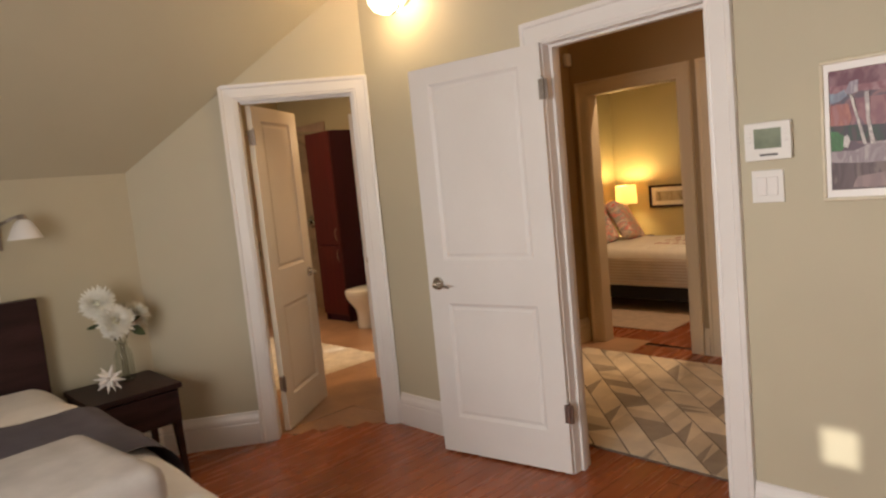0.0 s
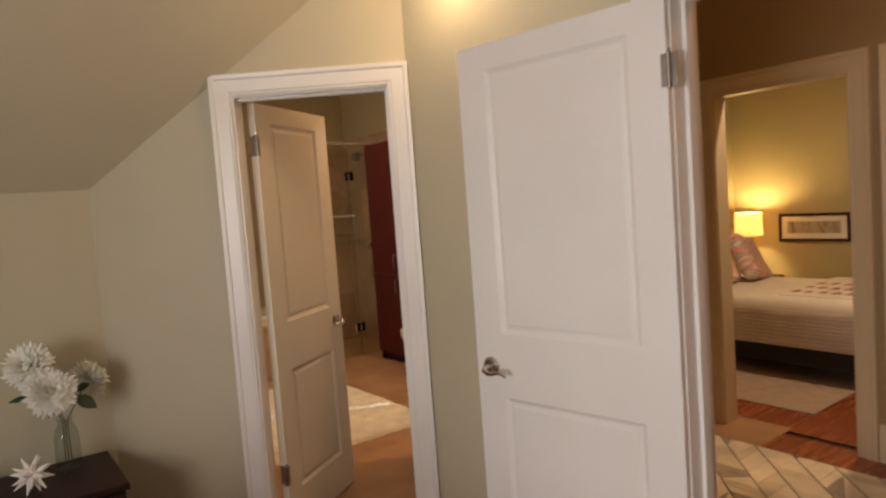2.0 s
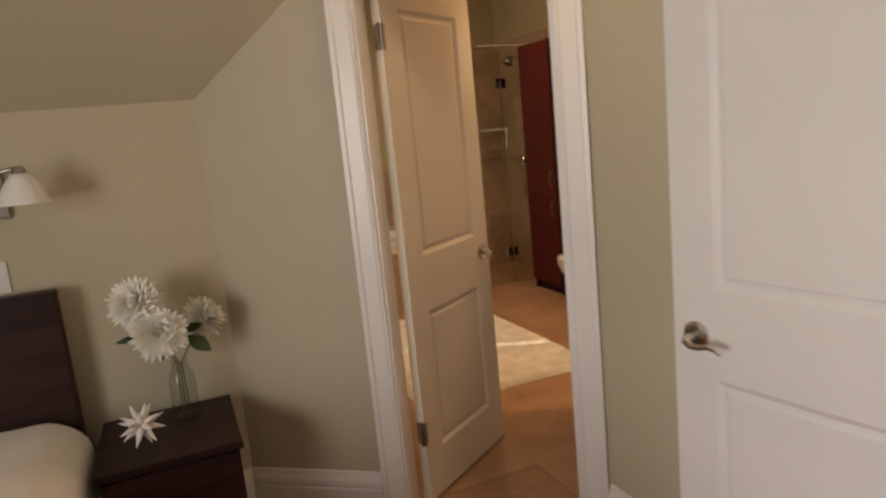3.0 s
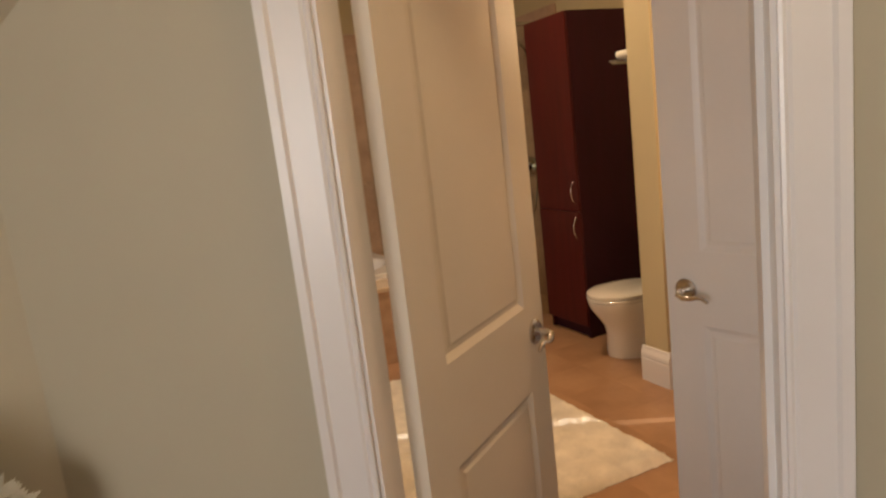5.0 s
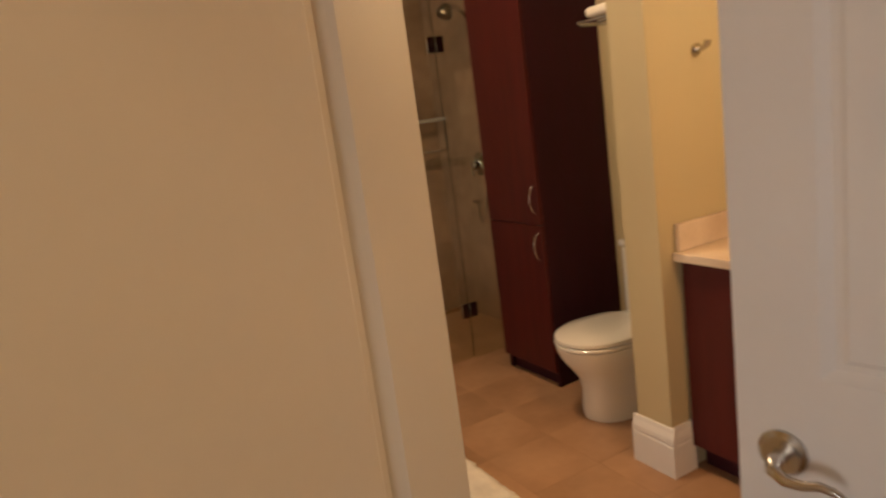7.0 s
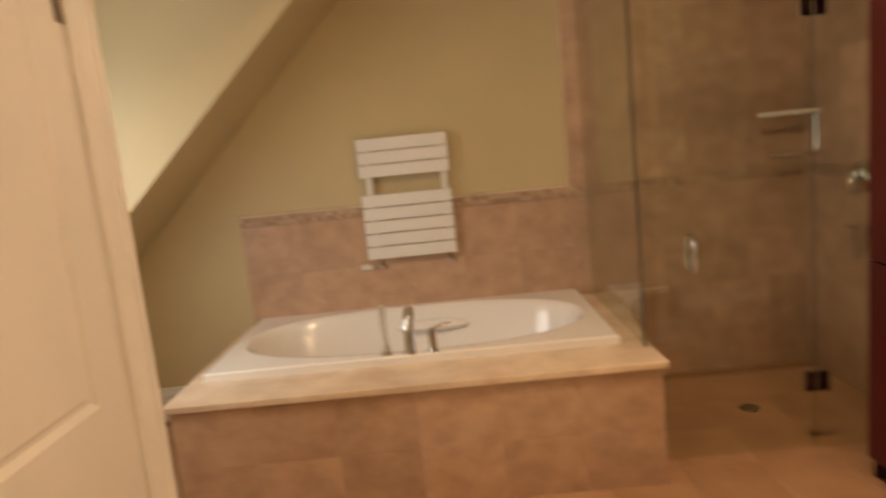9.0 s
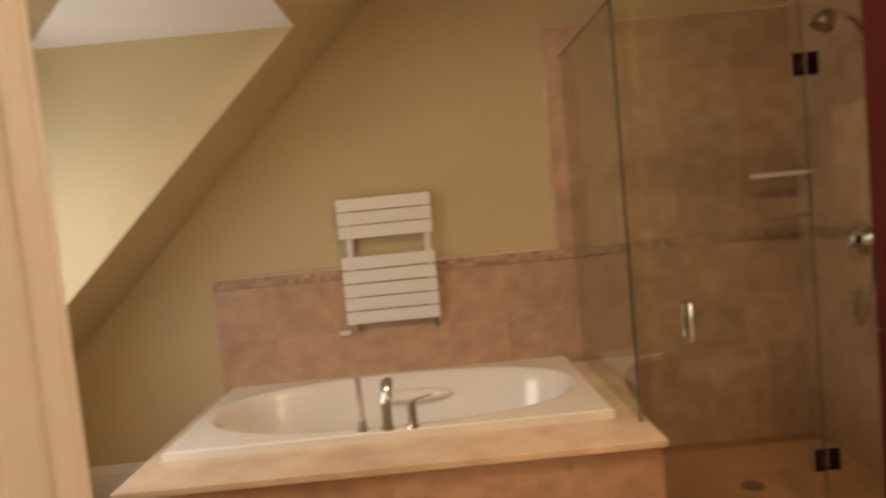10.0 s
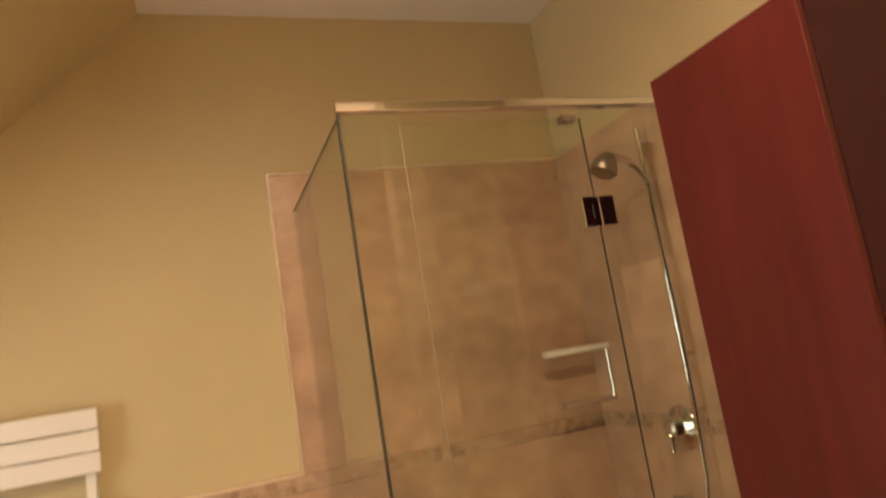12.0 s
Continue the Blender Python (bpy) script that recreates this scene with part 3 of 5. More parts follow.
def tub_shell():
    bm = bmesh.new()
    n = 72
    rings = []
    hx, hy = 0.915, 0.482
    outer = []
    for k in range(n):
        t = 2 * math.pi * k / n
        c, s = math.cos(t), math.sin(t)
        f = min(hx / max(abs(c), 1e-6), hy / max(abs(s), 1e-6))
        x, y = f * c, f * s
        corner = math.atan2(hy, hx)
        if round(corner / (2 * math.pi / n)) == min(k % 36, 36 - k % 36):
            x, y = math.copysign(hx, x), math.copysign(hy, y)
        outer.append((x, y))
    rings.append([(x, y, 0.530) for x, y in outer])
    rings.append([(x, y, 0.562) for x, y in outer])
    rings.append([(x * 0.992, y * 0.985, 0.568) for x, y in outer])
    for a, b, z in ((0.862, 0.436, 0.568), (0.850, 0.424, 0.569), (0.836, 0.408, 0.560), (0.820, 0.392, 0.538), (0.798, 0.370, 0.48), (0.765, 0.338, 0.36), (0.715, 0.295, 0.24), (0.64, 0.25, 0.175), (0.45, 0.17, 0.160), (0.15, 0.06, 0.155)):
        rings.append([(*oval(a, b, k), z) for k in range(n)])
    vs = [[bm.verts.new(p) for p in r] for r in rings]
    for a, b in zip(vs, vs[1:]):
        for k in range(n):
            bm.faces.new((a[k], a[(k + 1) % n], b[(k + 1) % n], b[k]))
    bm.faces.new(vs[-1])
    return bm


part("basin", tub_shell(), ACRYL, tub, "", True)
for ax0, ax1 in ((-0.13, 0.30),):
    rows = []
    for k in range(13):
        u = -1 + k / 6
        fat = math.sqrt(max(0.0, 1 - abs(u) ** 2.5)) + 0.02
        x = (ax0 + ax1) / 2 + u * (ax1 - ax0) / 2
        rows.append([(x, 0.368 + 0.060 * fat * math.cos(a), 0.462 + 0.034 * fat * math.sin(a)) for a in (2 * math.pi * j / 14 for j in range(14))])
    part("armrest", loft(rows), ACRYL, tub, "", True)
part("drain_knob", tube([(0.32, -0.372, 0.46), (0.32, -0.350, 0.462)], 0.035, 18), CHROME, tub, "", True)

deck = thing("tub_deck", "cream marble deck slab around the bathtub on a tiled apron", "tub surround")
part("slab_front", soft(boxes((-0.385, 2.860, 0.500, 1.640, 3.138, 0.530)), 0.006, 2), SLAB, deck)
part("slab_left", soft(boxes((-0.385, 3.138, 0.500, -0.300, 4.098, 0.530)), 0.004, 2), SLAB, deck)
part("slab_right", soft(boxes((1.510, 3.138, 0.500, 1.640, 4.098, 0.530)), 0.004, 2), SLAB, deck)
part("apron_core", boxes((-0.365, 2.890, 0, 1.612, 2.95, 0.499), (-0.365, 2.95, 0, -0.32, 4.095, 0.499), (1.55, 2.95, 0, 1.612, 4.095, 0.499)), GROUT, deck)

# tap set
taps = thing("tub_tap_set", "three-piece chrome tub filler with hand shower", "tap", pose(0, 0, 0.566))
hand_s = part("hand_shower", tube([(0.500, 3.170, 0.0), (0.500, 3.170, 0.015), (0.500, 3.170, 0.05)], [0.024, 0.022, 0.012], 16), CHROME, taps, "", True)
part("wand", tube([(0.500, 3.170, 0.04), (0.498, 3.168, 0.12), (0.495, 3.166, 0.225)], [0.011, 0.012, 0.015], 14), CHROME, hand_s, "", True)
spout = part("spout", tube([(0.604, 3.165, 0.0), (0.604, 3.165, 0.02), (0.604, 3.168, 0.10), (0.606, 3.185, 0.150), (0.608, 3.220, 0.176), (0.611, 3.265, 0.168), (0.613, 3.295, 0.140)], [0.030, 0.024, 0.022, 0.023, 0.023, 0.021, 0.018], 16), CHROME, taps, "", True)
mixer = part("mixer", tube([(0.706, 3.160, 0.0), (0.706, 3.160, 0.012), (0.706, 3.160, 0.09), (0.706, 3.160, 0.105)], [0.026, 0.019, 0.019, 0.016], 16), CHROME, taps, "", True)
part("mixer_lever", tube([(0.706, 3.160, 0.10), (0.745, 3.168, 0.112), (0.790, 3.178, 0.120)], [0.009, 0.007, 0.005], 10), CHROME, mixer, "", True)

# towel radiator
rad = thing("towel_radiator", "white flat-bar towel radiator with chrome valves", "radiator", pose(0.355, 4.05, 0.855))
bars = [0.0, 0.0735, 0.147, 0.2205, 0.294, 0.460, 0.5325, 0.605]
for z in bars:
    part("bar", soft(boxes((0.0, -0.012, z + 0.001, 0.503, 0.006, z + 0.0685)), 0.003, 2), RADI, rad)
for x in (0.035, 0.452):
    part("upright", soft(boxes((x, 0.006, 0.0, x + 0.032, 0.032, 0.672)), 0.004, 2), RADI, rad)
for x in (0.06, 0.46):
    v = part("valve", tube([(x, 0.018, 0.0), (x, 0.018, -0.03), (x + 0.005, 0.016, -0.045), (x + 0.03, 0.014, -0.05)], [0.014, 0.016, 0.014, 0.010], 12), CHROME, rad, "chrome radiator valve", True)
    part("pipe", tube([(x, 0.018, -0.035), (x, 0.042, -0.045)], 0.009, 10), CHROME, v, "", True)
part("thermostat_head", tube([(-0.045, 0.018, -0.045), (0.0, 0.018, -0.045), (0.012, 0.018, -0.045)], [0.017, 0.018, 0.013], 14), PLASTIC, rad, "white thermostat knob", True)

# ---- bathroom: shower ----
enc = thing("shower_enclosure", "frameless clear glass shower enclosure with chrome rail", "shower enclosure")
for name, d in (("side_panel", (1.606, 3.066, 0.532, 1.614, 4.085, 2.170)), ("front_panel", (1.614, 3.056, 0.532, 1.763, 3.064, 2.170)), ("glass_door", (1.768, 3.056, 0.012, 2.318, 3.064, 2.140)), ("hinge_panel", (2.323, 3.056, 0.006, 2.858, 3.064, 2.170))):
    p = part(name, boxes(d), GLASS, enc)
    p.visible_shadow = False
part("front_panel_foot", boxes((1.642, 3.056, 0.006, 1.763, 3.064, 0.532)), GLASS, enc).visible_shadow = False
part("glass_edge", boxes((1.600, 3.053, 0.532, 1.6055, 3.067, 2.168)), GLASS_EDGE, enc, "dark green polished glass edge")
part("glass_edge", boxes((1.7640, 3.0575, 0.55, 1.7665, 3.0625, 2.138)), material("frosted_seal", (0.30, 0.27, 0.20), 0.4, bump=0), enc, "pale sealed glass edge")
part("glass_edge", boxes((2.3190, 3.0575, 0.02, 2.3215, 3.0625, 2.138)), GLASS_EDGE, enc, "dark green polished glass edge")
part("side_edge", boxes((1.607, 3.07, 2.170, 1.613, 4.085, 2.173)), GLASS_EDGE, enc)
part("top_rail", soft(boxes((1.598, 3.046, 2.172, 2.860, 3.074, 2.198)), 0.003, 2), CHROME, enc)
for z in (1.808, 0.265):
    hg = part("hinge", soft(boxes((2.268, 3.046, z, 2.318, 3.074, z + 0.09), (2.323, 3.046, z, 2.375, 3.074, z + 0.09)), 0.002, 1), CHROME, enc, "square chrome glass hinge")
    part("pivot_slot", boxes((2.300, 3.0435, z + 0.025, 2.304, 3.0455, z + 0.065)), BRUSHED, hg)
part("rail_clip", boxes((2.255, 3.044, 2.126, 2.300, 3.076, 2.146)), STEEL, enc)
for y in (3.030, 3.090):
    o = -1 if y < 3.06 else 1
    part("pull_handle", tube([(1.815, 3.06 + o * 0.005, 0.835), (1.815, 3.06 + o * 0.03, 0.838), (1.815, 3.06 + o * 0.042, 0.860), (1.815, 3.06 + o * 0.044, 0.91), (1.815, 3.06 + o * 0.042, 0.960), (1.815, 3.06 + o * 0.03, 0.982), (1.815, 3.06 + o * 0.005, 0.985)], 0.0095, 12), CHROME, enc, "chrome D-shaped pull handle", True)

seat = thing("shower_bench", "curved corner shower bench with a cream marble top", "bench")
arc = [(1.642, 4.088), (1.642, 3.20)] + [(2.045 - 0.39 * math.sin(a), 3.20 + 0.86 * math.cos(a)) for a in (math.pi / 2 * (1 - k / 14) for k in range(15))] + [(2.045, 4.088)]
part("seat_top", prism(arc, 0.500, 0.531), SLAB, seat)
part("seat_body", prism([(1.642 + (x - 1.642) * 0.95, 4.088 - (4.088 - y) * 0.98) for x, y in arc], 0.0, 0.4995), TILE, seat)

bar = thing("shower_slide_bar", "chrome slide bar with hand shower, hose and valves", "shower fitting")
part("bar", tube([(2.800, 3.415, 1.155), (2.800, 3.415, 2.225)], 0.0095, 12), CHROME, bar, "", True)
for z in (1.19, 1.385, 2.17):
    part("bracket", tube([(2.860, 3.415, z), (2.852, 3.415, z), (2.848, 3.415, z), (2.800, 3.415, z)], [0.022, 0.020, 0.010, 0.011], 14), CHROME, bar, "", True)
sl = part("slider", tube([(2.800, 3.415, 1.995), (2.800, 3.415, 2.065)], 0.020, 14), CHROME, bar, "", True)
head = part("shower_head", tube([(2.792, 3.405, 2.020), (2.755, 3.400, 2.075), (2.700, 3.395, 2.105), (2.640, 3.390, 2.115), (2.600, 3.388, 2.105)], [0.013, 0.014, 0.015, 0.019, 0.016], 16), CHROME, bar, "chrome hand shower head", True)
part("spray_face", tube([(2.640, 3.392, 2.118), (2.618, 3.390, 2.088), (2.604, 3.388, 2.066), (2.598, 3.388, 2.056)], [0.026, 0.044, 0.050, 0.045], 22), STEEL, head, "", True)
part("hose", tube([(2.792, 3.408, 2.015), (2.790, 3.40, 1.80), (2.792, 3.395, 1.50), (2.790, 3.40, 1.20), (2.782, 3.41, 0.95), (2.770, 3.44, 0.78), (2.775, 3.50, 0.72), (2.795, 3.56, 0.76), (2.815, 3.585, 0.85)], 0.0065, 8), CHROME, bar, "chrome spiral hose", True)
vl = part("valve", tube([(2.8415, 3.554, 1.115), (2.836, 3.554, 1.115), (2.826, 3.554, 1.115), (2.818, 3.554, 1.115), (2.812, 3.554, 1.115), (2.785, 3.554, 1.115), (2.776, 3.554, 1.115), (2.772, 3.554, 1.115)], [0.086, 0.084, 0.070, 0.048, 0.042, 0.038, 0.030, 0.012], 30), CHROME, bar, "round chrome shower valve", True)
part("valve_lever", tube([(2.782, 3.554, 1.110), (2.768, 3.54, 1.080), (2.763, 3.53, 1.04)], [0.010, 0.009, 0.007], 10), CHROME, vl, "", True)
dv = part("diverter", tube([(2.860, 3.590, 0.858), (2.853, 3.590, 0.858), (2.848, 3.590, 0.858), (2.800, 3.590, 0.858)], [0.034, 0.032, 0.014, 0.013], 18), CHROME, bar, "", True)
part("diverter_grip", tube([(2.806, 3.545, 0.858), (2.806, 3.635, 0.858)], 0.011, 10), CHROME, dv, "", True)

caddy = thing("corner_shelf", "two-tier chrome and glass corner shelf in the shower", "shelf")
# White in place of chrome: the bar's bright reflection is painted on.
part("upper_tier_glint", soft(boxes((2.535, 3.930, 1.432, 2.850, 3.965, 1.456)), 0.004, 2), RADI, caddy, "", True)
part("upper_glass", prism([(2.55, 3.965), (2.855, 3.95), (2.855, 4.085), (2.62, 4.085)], 1.436, 1.444), GLASS, caddy)
part("lower_tier", tube([(2.585, 3.940, 1.225), (2.72, 3.935, 1.222), (2.855, 3.945, 1.222)], 0.011, 10), CHROME, caddy, "", True)
part("lower_glass", prism([(2.58, 3.95), (2.855, 3.95), (2.855, 4.085), (2.64, 4.085)], 1.214, 1.222), GLASS, caddy)
part("post", tube([(2.835, 3.945, 1.215), (2.835, 3.945, 1.445)], 0.0085, 10), CHROME, caddy, "", True)

dr = thing("floor_drain", "round bronze shower floor drain", "drain")
part("grate", turned([(0.0, 0.004), (0.045, 0.004), (0.052, 0.003), (0.054, 0.0)], (2.245, 3.525, 0.0012)), STEEL, dr, "", True)

# ---- bathroom: cabinet, toilet, vanity ----


def arc_pull(parent, x, y, z0, z1):
    part("handle", tube([(x, y, z0), (x - 0.018, y, z0 + 0.012), (x - 0.030, y, z0 + 0.045), (x - 0.033, y, (z0 + z1) / 2), (x - 0.030, y, z1 - 0.045), (x - 0.018, y, z1 - 0.012), (x, y, z1)], 0.0034, 10), BRUSHED, parent, "slim brushed bow handle", True)


cab = thing("linen_cabinet", "tall mahogany linen cabinet with two doors", "cabinet", pose(0, 0, 0))
part("body", boxes((2.402, 2.347, 0.075, 2.860, 2.805, 2.136)), MAHOG_SHADED, cab, "mahogany carcass with its shade put into the colour")
part("plinth", boxes((2.430, 2.36, 0, 2.86, 2.80, 0.075)), MAHOG_SHADED, cab)
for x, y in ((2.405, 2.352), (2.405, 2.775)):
    part("foot", boxes((x, y, 0.0, x + 0.025, y + 0.025, 0.074)), MAHOG_SHADED, cab)
lower = part("door_lower", soft(boxes((2.381, 2.349, 0.085, 2.400, 2.803, 0.868)), 0.002, 1), MAHOG, cab, "red mahogany cabinet door")
upper = part("door_upper", soft(boxes((2.381, 2.349, 0.874, 2.400, 2.803, 2.134)), 0.002, 1), MAHOG, cab, "red mahogany cabinet door")
arc_pull(upper, 2.381, 2.378, 0.93, 1.07)
arc_pull(lower, 2.381, 2.378, 0.69, 0.83)

wc = thing("toilet", "white ceramic toilet with closed lid beside the cabinet", "toilet", pose(2.405, 1.985, 0))


def plan_ring(x0, x1, half, z, n=32):
    """Egg-shaped ring: blunt towards +x, round towards -x."""
    cx = x0 + half * 1.15
    pts = []
    for k in range(n):
        t = 2 * math.pi * k / n
        c, s = math.cos(t), math.sin(t)
        x = cx + (x1 - cx) * c if c > 0 else cx + (cx - x0) * c
        pts.append((x, half * (math.copysign(abs(s) ** (0.8 if c > 0 else 1.0), s)), z))
    return pts


part("bowl", loft([plan_ring(-0.135, 0.40, 0.125, 0.0), plan_ring(-0.140, 0.40, 0.122, 0.04), plan_ring(-0.135, 0.40, 0.118, 0.14), plan_ring(-0.15, 0.40, 0.125, 0.20), plan_ring(-0.19, 0.40, 0.150, 0.255), plan_ring(-0.230, 0.40, 0.176, 0.31), plan_ring(-0.246, 0.40, 0.186, 0.35), plan_ring(-0.248, 0.40, 0.186, 0.368)]), CERAM, wc, "", True)
part("seat", loft([plan_ring(-0.246, 0.235, 0.184, 0.370), plan_ring(-0.252, 0.235, 0.188, 0.374), plan_ring(-0.252, 0.235, 0.188, 0.386), plan_ring(-0.247, 0.235, 0.184, 0.390)]), CERAM, wc, "", True)
part("lid", loft([plan_ring(-0.246, 0.24, 0.184, 0.394), plan_ring(-0.251, 0.24, 0.187, 0.399), plan_ring(-0.249, 0.24, 0.186, 0.412), plan_ring(-0.225, 0.235, 0.168, 0.424), plan_ring(-0.12, 0.22, 0.10, 0.432)]), CERAM, wc, "", True)
part("tank", soft(boxes((0.305, -0.175, 0.34, 0.450, 0.175, 0.715)), 0.022, 4), CERAM, wc, "", True)
part("tank_lid", soft(boxes((0.297, -0.184, 0.717, 0.455, 0.184, 0.750)), 0.012, 3), CERAM, wc, "", True)
part("flush_lever", tube([(0.304, -0.13, 0.66), (0.280, -0.13, 0.66), (0.277, -0.07, 0.655)], 0.008, 8), CHROME, wc, "", True)

rack = thing("towel_rack", "chrome wall towel rack above the toilet", "towel rack")
for y in (1.66, 1.98):
    part("arm", tube([(2.862, y, 1.76), (2.42, y, 1.76), (2.405, y, 1.772)], 0.008, 10), CHROME, rack, "", True)
for x in (2.43, 2.53, 2.63, 2.73):
    part("rail", tube([(x, 1.65, 1.772), (x, 1.99, 1.772)], 0.006, 8), CHROME, rack, "", True)
tw = thing("folded_towel", "folded white bath towel on the rack", "towel")
part("towel", soft(boxes((2.400, 1.67, 1.779, 2.760, 1.93, 1.820)), 0.018, 4), RUGW, tw, "", True)
van = thing("vanity", "mahogany vanity unit with a cream marble top", "vanity")
part("body", boxes((2.292, 0.20, 0.10, 2.860, 1.400, 0.838)), MAHOG_SHADED, van)
part("plinth", boxes((2.34, 0.22, 0.0, 2.86, 1.395, 0.10)), MAHOG_SHADED, van)
for k in range(3):
    y0 = 0.203 + k * 0.3995
    dv2 = part("door", soft(boxes((2.272, y0, 0.105, 2.291, y0 + 0.394, 0.834)), 0.002, 1), MAHOG, van, "red mahogany vanity door")
    arc_pull(dv2, 2.272, y0 + 0.03, 0.60, 0.74)
part("worktop", soft(boxes((2.245, 0.18, 0.840, 2.861, 1.412, 0.872)), 0.004, 2), SLAB, van, "cream marble top")
part("splash", soft(boxes((2.262, 1.392, 0.873, 2.861, 1.412, 0.975)), 0.003, 1), SLAB, van)
part("back_splash", soft(boxes((2.843, 0.18, 0.873, 2.861, 1.391, 0.975)), 0.003, 1), SLAB, van)

hook = thing("robe_hook", "small brushed robe hook on the short wall", "hook")
part("plate", tube([(2.43, 1.415, 1.575), (2.43, 1.408, 1.575)], 0.022, 16), BRUSHED, hook, "", True)
part("peg", tube([(2.43, 1.408, 1.575), (2.43, 1.38, 1.575), (2.43, 1.365, 1.585), (2.43, 1.36, 1.60)], [0.009, 0.009, 0.011, 0.012], 10), BRUSHED, hook, "", True)
outlet = thing("wall_outlet", "white wall outlet plate above the vanity", "outlet")
part("plate", soft(boxes((2.60, 1.4095, 1.02, 2.672, 1.415, 1.135)), 0.002, 1), PLASTIC, outlet)
vlight = thing("vanity_light", "frosted glass vanity light on the wall", "wall lamp")
part("shade", turned([(0.02, -0.09), (0.075, -0.08), (0.085, 0.0), (0.075, 0.08), (0.02, 0.09)], (2.72, 0.62, 2.05)), clear("frosted_globe", (0.98, 0.96, 0.9), 0.3), vlight, "", True).visible_shadow = False
part("backplate", tube([(2.862, 0.62, 2.05), (2.846, 0.62, 2.05), (2.80, 0.62, 2.05)], [0.06, 0.055, 0.012], 18), BRUSHED, vlight, "", True)
# Canopies added out of view to give the ceiling lamps a fixture.
for cx, cy in ((1.54, 1.95), (1.70, 0.10), (1.75, -2.9), (3.38, -1.25)):
    clight = thing("unseen_ceiling_light", "unseen flush canopy added over a ceiling lamp", "ceiling light", pose(cx, cy, 0))
    part("canopy", turned([(0.0, 0.0), (0.09, 0.0), (0.09, -0.006), (0.075, -0.012), (0.06, -0.006), (0.0, -0.006)], (0, 0, TOP - 0.001)), BRUSHED, clight, "", True)

# bath mat: shaggy pile
mat_ob = thing("bath_mat", "thick white shaggy bath mat on the tile floor", "rug")
bm = bmesh.new()
nx, ny = 58, 84
x0, x1, y0, y1 = 0.50, 1.65, 0.855, 2.545
grid = []
for j in range(ny + 1):
    row = []
    for i in range(nx + 1):
        u, v = i / nx, j / ny
        edge = min(u, 1 - u) * (x1 - x0), min(v, 1 - v) * (y1 - y0)
        e = min(1, min(edge) / 0.03)
        x = x0 + u * (x1 - x0) + (0.012 * noise.noise((u * 40, v * 60, 3)))
        y = y0 + v * (y1 - y0) + (0.012 * noise.noise((u * 40, v * 60, 9)))
        q = 0.5 + 0.5 * noise.noise((u * 9, v * 13, 1.5))
        row.append(bm.verts.new((x, y, 0.003 + e * (0.016 + 0.012 * q + 0.014 * random.random()))))
    grid.append(row)
for j in range(ny):
    for i in range(nx):
        bm.faces.new((grid[j][i], grid[j][i + 1], grid[j + 1][i + 1], grid[j + 1][i]))
part("shag", bm, RUGW, mat_ob, "", True)

# ---- bedroom things ----
ns = thing("nightstand", "dark espresso wood nightstand with one drawer and tapered legs", "nightstand", pose(-0.715, 0.055, 0))
part("top", soft(boxes((-0.225, -0.235, 0.522, 0.225, 0.235, 0.550)), 0.004, 2), ESPRESSO, ns)
part("case", boxes((-0.212, -0.205, 0.335, 0.212, 0.225, 0.521)), ESPRESSO, ns)
part("drawer_front", soft(boxes((-0.205, -0.224, 0.345, 0.205, -0.206, 0.512)), 0.003, 1), ESPRESSO, ns)
for sx in (-1, 1):
    for sy in (-1, 1):
        part("leg", loft([[(sx * 0.205 + a * 0.011, sy * 0.200 + b * 0.011 + 0.008, 0.0) for a, b in ((-1, -1), (1, -1), (1, 1), (-1, 1))], [(sx * 0.190 + a * 0.02, sy * 0.190 + b * 0.02 + 0.008, 0.334) for a, b in ((-1, -1), (1, -1), (1, 1), (-1, 1))]]), ESPRESSO, ns)

vase = thing("flower_vase", "clear glass vase with three white dahlia blooms", "vase", pose(-0.648, 0.175, 0.5505))
gl = part("glass", turned([(0.0, 0.004), (0.045, 0.004), (0.046, 0.0), (0.047, 0.01), (0.047, 0.13), (0.040, 0.165), (0.028, 0.185), (0.026, 0.20), (0.034, 0.215)], (0, 0, 0)), VASEG, vase, "clear bottle-shaped glass", True)
gl.visible_shadow = False


